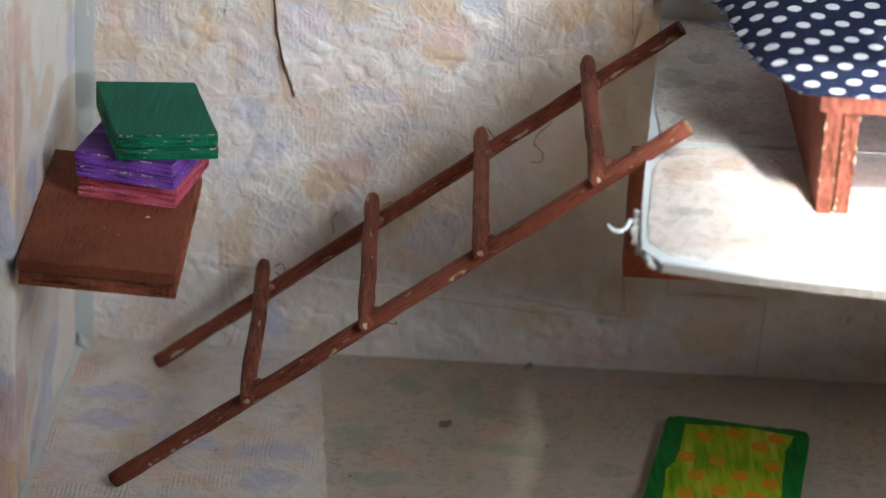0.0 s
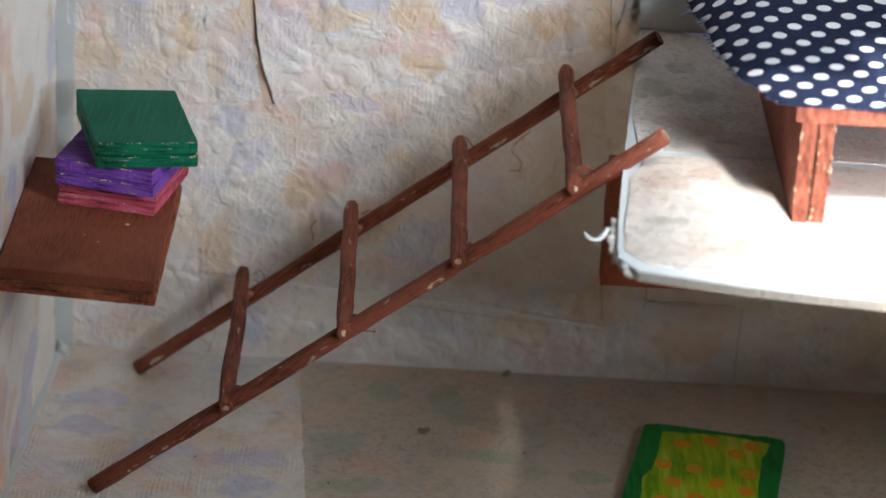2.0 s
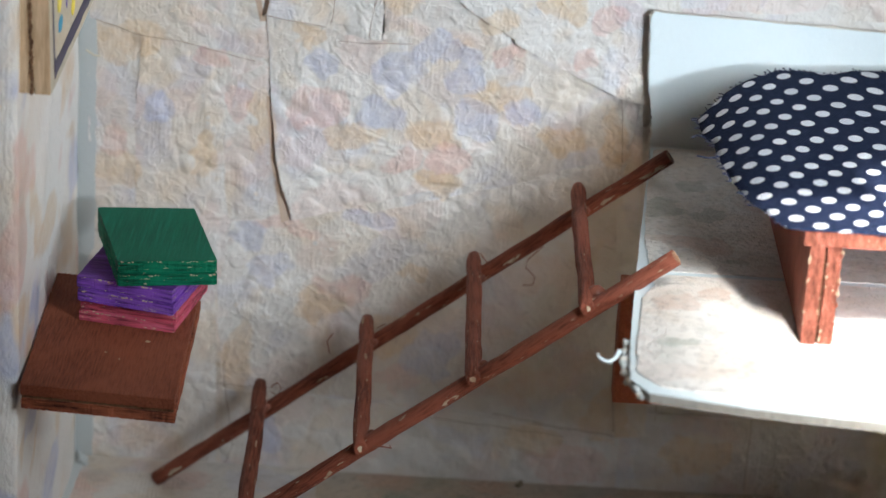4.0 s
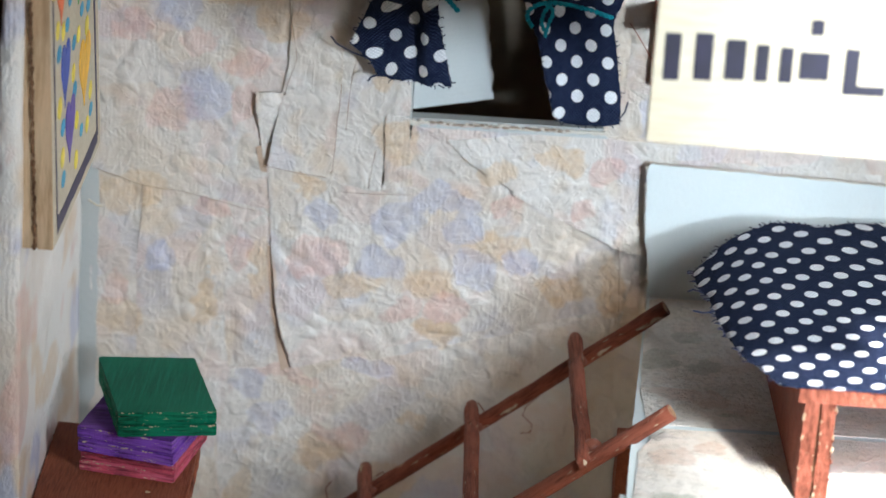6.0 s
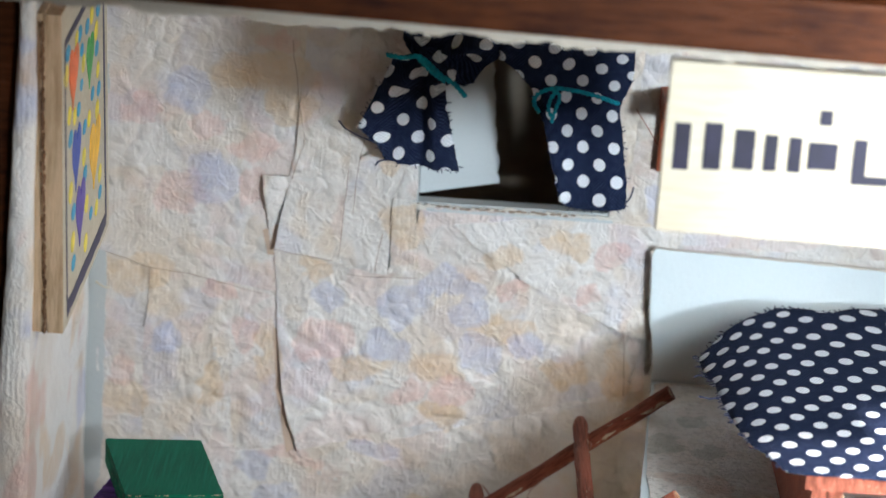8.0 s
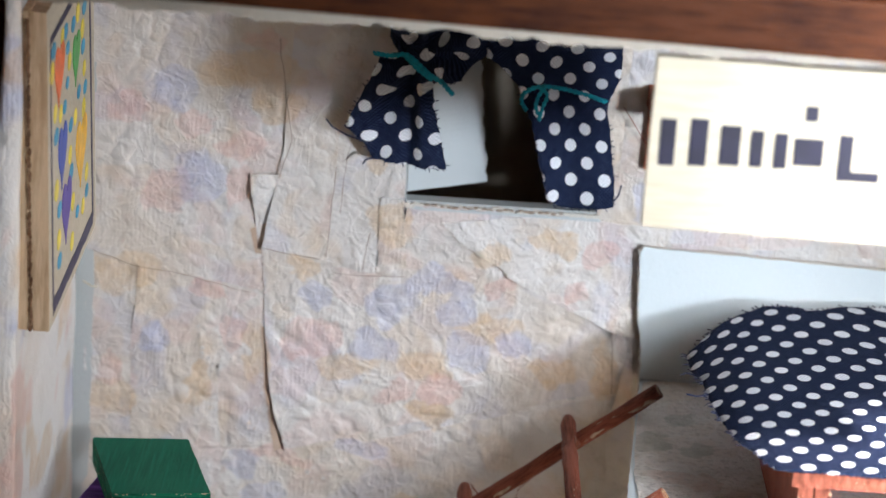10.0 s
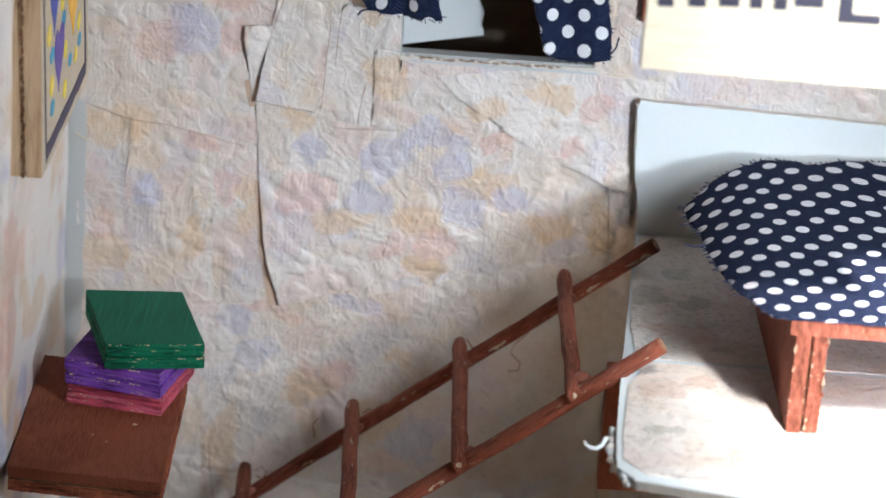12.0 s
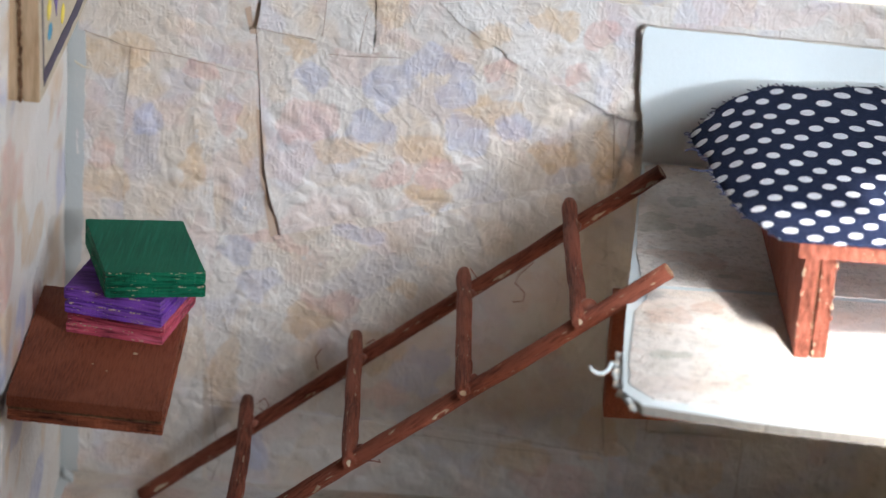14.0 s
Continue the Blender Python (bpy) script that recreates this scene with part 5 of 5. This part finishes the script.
    part("loose_thread", tube([(47.8, -7.2, 123.2), (48.8, -7, 124.6), (49.2, -7, 126.8)], 0.2, 6), NAVY_THREAD, c, "loose navy thread")


curtain()


# ---- plaque on the side wall ----
def plaque():
    p = thing("painted_plaque", (-61, -54, 114), "bare plywood plaque with painted hearts and a dark border", "plaque")

    def hung(bm):
        # the plaque leans back against the wall
        for v in bm.verts:
            d = v.co.z - 114
            v.co += Vector((-0.026 * d, 0.195 * d, -0.06 * d))
        return bm

    out = [(-84, 114.2), (-21, 115.2), (-37, 181), (-96.2, 178.4)]
    rng = random.Random(8)
    for k in range(64):
        f = (k + rng.uniform(-0.3, 0.3)) / 64
        bm = bmesh.new()
        bmesh.ops.create_icosphere(bm, subdivisions=1, radius=rng.uniform(0.34, 0.6))
        bm.transform(Matrix.Translation((-62.4 + rng.uniform(-0.15, 0.15), -84.3 - 12.5 * f, 115 + 62.5 * f)) @ Matrix.Diagonal((0.8, 0.45, 1.5, 1)))
        part("glue_pit", hung(bm), BARE_DARK, p, "dark pit in the glue line")
    part("plywood_board", hung(prism(out, -65.0, -62.5, bevel=0.3, edge_cuts=5, rough=0.3, seed=2, axis="x")), BARE, p)
    part("glue_line", hung(prism([(y + (0.3 if y < -80 else -0.12), z + 0.3) for y, z in out], -62.6, -62.0, bevel=0, edge_cuts=20, rough=0.15, seed=5, axis="x")), BARE, p, "glue line between the boards")
    face = part("plywood_face", hung(prism(out, -62.1, -59.0, bevel=0.3, edge_cuts=9, rough=0.15, seed=7, axis="x")), [CREAM, BARE], p)
    for f in face.data.polygons:
        f.material_index = 0 if abs(f.normal.x) > 0.7 else 1

    def daub(name, ring, mat, lift=0.12, label=""):
        part(name, hung(prism(ring, -59.05, -59.0 + lift, bevel=0, edge_cuts=1, rough=0.1, seed=len(ring), axis="x")), mat, face, label)

    # border drawn in dark ink
    corners = [(-90.4, 167.0), (-79.8, 117.5), (-26.5, 118.5), (-41.2, 174.5), (-91.2, 171.8)]
    for (a, b), w in zip(zip(corners, corners[1:] + corners[:1]), (0.55, 1.5, 0.8, 0.8, 0.5)):
        a, b = Vector(a), Vector(b)
        way = (b - a).normalized()
        side = Vector((-way.y, way.x)) * w
        n = 16
        upper = [a.lerp(b, k / n) + side * (1 + 0.25 * noise.noise(Vector((k * 0.6, w, 0)))) for k in range(n + 1)]
        lower = [a.lerp(b, k / n) - side * (1 + 0.25 * noise.noise(Vector((k * 0.6, w, 9)))) for k in range(n + 1)]
        daub("border_line", [tuple(v) for v in upper + lower[::-1]], INK, 0.1, "dark ink line")

    def heart(cy, cz, w, h, mat, label, flip=False):
        ring = []
        for k in range(28):
            t = 2 * math.pi * k / 28
            x = 16 * math.sin(t) ** 3 / 32
            y = (13 * math.cos(t) - 5 * math.cos(2 * t) - 2 * math.cos(3 * t) - math.cos(4 * t)) / 29
            ring.append((cy + x * w, cz + (y + 0.1) * h))
        daub("heart", ring, mat, 0.14, label)

    heart(-79.0, 162.0, 12, 12.5, PAINT["red"], "orange red heart")
    heart(-57.0, 159.6, 9.5, 11, PAINT["green"], "green heart")
    heart(-72.5, 144.5, 11, 13, PAINT["blue"], "dark blue heart")
    heart(-46.8, 138.0, 15, 14.5, PAINT["gold"], "golden yellow heart")
    heart(-65.4, 131.5, 12, 13, PAINT["violet"], "violet heart")
    yellow = ((-56, 169), (-49, 164), (-66, 161.7), (-45, 155), (-83, 156), (-76, 154), (-44.6, 146.7), (-56, 148), (-62, 142), (-38, 131.6), (-79, 140), (-56.6, 131), (-42, 125.7), (-74.5, 129), (-56.6, 123), (-76, 169), (-88.5, 165))
    blue = ((-47, 168), (-62, 168), (-72, 169), (-68.6, 165), (-47.5, 160), (-87, 169), (-43, 150.6), (-52, 152), (-68, 158), (-71, 154), (-62, 148), (-81, 151), (-60, 138), (-37, 127.4), (-74.7, 135), (-50, 127), (-73, 124.4))
    for name, spots, mat, w, h in (("dab", yellow, PAINT["yellow"], 2.2, 1.9), ("dab", blue, PAINT["sky"], 2.4, 1.5)):
        for i, (y, z) in enumerate(spots):
            s = 0.8 + 0.35 * random.random()
            daub(name, [(y + w * s * math.cos(k * 0.6283), z + h * s * math.sin(k * 0.6283)) for k in range(10)], mat, 0.1, "yellow dab" if mat is PAINT["yellow"] else "blue dab")
    return p


plaque()


# ---- sign ----
def sign():
    s = thing("wooden_sign", (75, -120, 153), "cream plywood sign with thick dark blue strokes under the roof edge", "sign")
    bm = slab(45.6, 98, -122, -119.2, 153.8, 183.4, bevel=0.3, cuts=5, rough=0.15)
    bmesh.ops.rotate(bm, cent=(45.6, -120, 183.4), matrix=Matrix.Rotation(radians(0.6), 3, "Y"), verts=bm.verts)
    board = part("sign_board", bm, CREAM, s)
    bars = ((47.2, 49.8, 164.9, 172.9), (52.2, 55.1, 165.2, 173.2), (57.3, 60.6, 165.6, 172.4), (62.3, 64.4, 165.6, 171.8), (66.3, 68.4, 165.6, 171.6), (69.6, 74.4, 166.4, 171.0), (70.9, 73.0, 174.0, 176.6), (77.0, 79.3, 164.2, 172.0), (79.3, 84.0, 164.2, 165.8), (86.0, 90.0, 165.4, 171.6))
    for x0, x1, z0, z1 in bars:
        part("stroke", slab(x0, x1, -122.22, -121.9, z0, z1, bevel=0.0, cuts=3, rough=0.0), LETTER_INK, board, "dark blue ink stroke")


sign()


def wall_block():
    b = thing("wood_block", (56, -1, 130), "small reddish brown painted wooden block on the wallpaper", "block")
    part("block", slab(53.9, 59, -3.4, -0.6, 129.5, 142.4, bevel=0.3, cuts=2, rough=0.12), BROWN_EDGE, b)
    part("ledge", slab(53.5, 60, -14.5, -0.6, 142.6, 147.4, bevel=0.4, cuts=2, rough=0.12), BROWN_EDGE, b)


wall_block()


# ---- rug ----
def rug():
    r = thing("toy_rug", (75, -50, 0), "green plywood rug painted lime with orange rings on the floor", "rug")
    out = [(63.6, -28.4), (66.6, -27.4), (81.2, -30), (92.3, -31.4), (93.2, -34.2), (86.4, -74), (54.6, -76)]
    part("board", prism(out, 0.0, 2.6, bevel=0.4, edge_cuts=5, rough=0.35, seed=3), RUG_GREEN, r)
    inn = [(67.3, -31.1), (81.2, -31.6), (90.0, -34.2), (87.6, -41.1), (84.6, -62), (83, -73), (59.6, -73), (61.1, -62), (62.0, -52.3), (64.7, -47.4)]
    field = part("painted_field", prism(inn, 2.5, 2.66, bevel=0, edge_cuts=6, rough=0.5, seed=4), RUG_LIME, r, "lime yellow painted field")
    rings = ((71.1, -36.6), (77.4, -34.6), (85.9, -36), (82.2, -39.8), (66.7, -46.0), (72.9, -47.3), (84.0, -48.7), (68.1, -53.8), (77.2, -53.3), (83, -56), (65.5, -61.7), (72.4, -60.0), (79, -62), (64, -69), (71, -68), (79, -69))
    for i, (x, y) in enumerate(rings):
        ring = []
        for k in range(16):
            t = k * math.pi / 8
            f = 1 + 0.2 * noise.noise(Vector((k * 0.5, i, 0)))
            ring.append((x + 1.75 * f * math.cos(t), y + 2.1 * f * math.sin(t)))
        part("ring", prism(ring, 2.6, 2.72, bevel=0), RUG_ORANGE, field, "orange painted ring")
        part("ring_middle", prism([(x + 0.4 * math.cos(k * 0.7), y + 0.5 * math.sin(k * 0.7)) for k in range(9)], 2.7, 2.76, bevel=0), RUG_LIME, field)


rug()


# ---- litter and threads ----
def litter():
    rng = random.Random(4)
    for name, at, size, mat, label in (("crumb", (16.6, -32.4, 0.25), 1.1, CARD_BROWN, "dark brown crumb on the floor"), ("crumb", (34.4, -3.2, 0.5), 1.0, CARD_BROWN, "dark brown crumb by the wall"),
                                       ("wood_chip", (-42.5, -66, 58.15), 0.4, BARE, "tiny pale wood chip on the shelf"), ("wood_chip", (-50, -72, 58.15), 0.22, BARE, "tiny pale wood chip on the shelf"),
                                       ("wood_chip", (-47, -75, 58.15), 0.2, BARE, "tiny pale wood chip on the shelf"), ("crumb", (-2, -58, 0.2), 0.35, CARD_BROWN, "dark speck on the floor"), ("crumb", (9, -66, 0.2), 0.3, CARD_BROWN, "dark speck on the floor"),
                                       ("crumb", (-30, -50, 0.2), 0.3, CARD_BROWN, "dark speck on the floor"), ("crumb", (38, -40, 0.2), 0.3, CARD_BROWN, "dark speck on the floor")):
        bm = bmesh.new()
        bmesh.ops.create_icosphere(bm, subdivisions=2, radius=size)
        bm.transform(Matrix.Translation(at) @ Matrix.Rotation(rng.uniform(0, 3), 4, "Z") @ Matrix.Diagonal((1.5, 0.7, 0.4, 1)))
        jitter(bm, size * 0.6, 0.9 / size, rng.uniform(0, 9))
        tagged(part(name, bm, mat), label, "litter")
    bm = tube([(35.8, -3.2, 58.2), (32.7, -3.6, 55.1), (32.2, -3.6, 53.1), (34.4, -3.4, 50.9), (34.1, -3.4, 49.0), (31.9, -3.0, 48.6)], 0.13, 5)
    tagged(part("hair_thread", bm, GLUE), "thin curled brown thread stuck to the wall", "thread")
    bm = tube([(48.5, -4.0, 143.0), (51, -4.2, 139.5), (53.8, -3.6, 135.2)], 0.12, 5)
    tagged(part("hair_thread", bm, GLUE), "thin straight brown fibre on the wallpaper", "thread")
    bm = tube([(-63.4, -6, 97.6), (-61.6, -6.4, 96.6), (-60.2, -6.2, 96.4)], 0.22, 5)
    tagged(part("glue_string", bm, CREAM), "dried cream glue string in the corner", "thread")


litter()
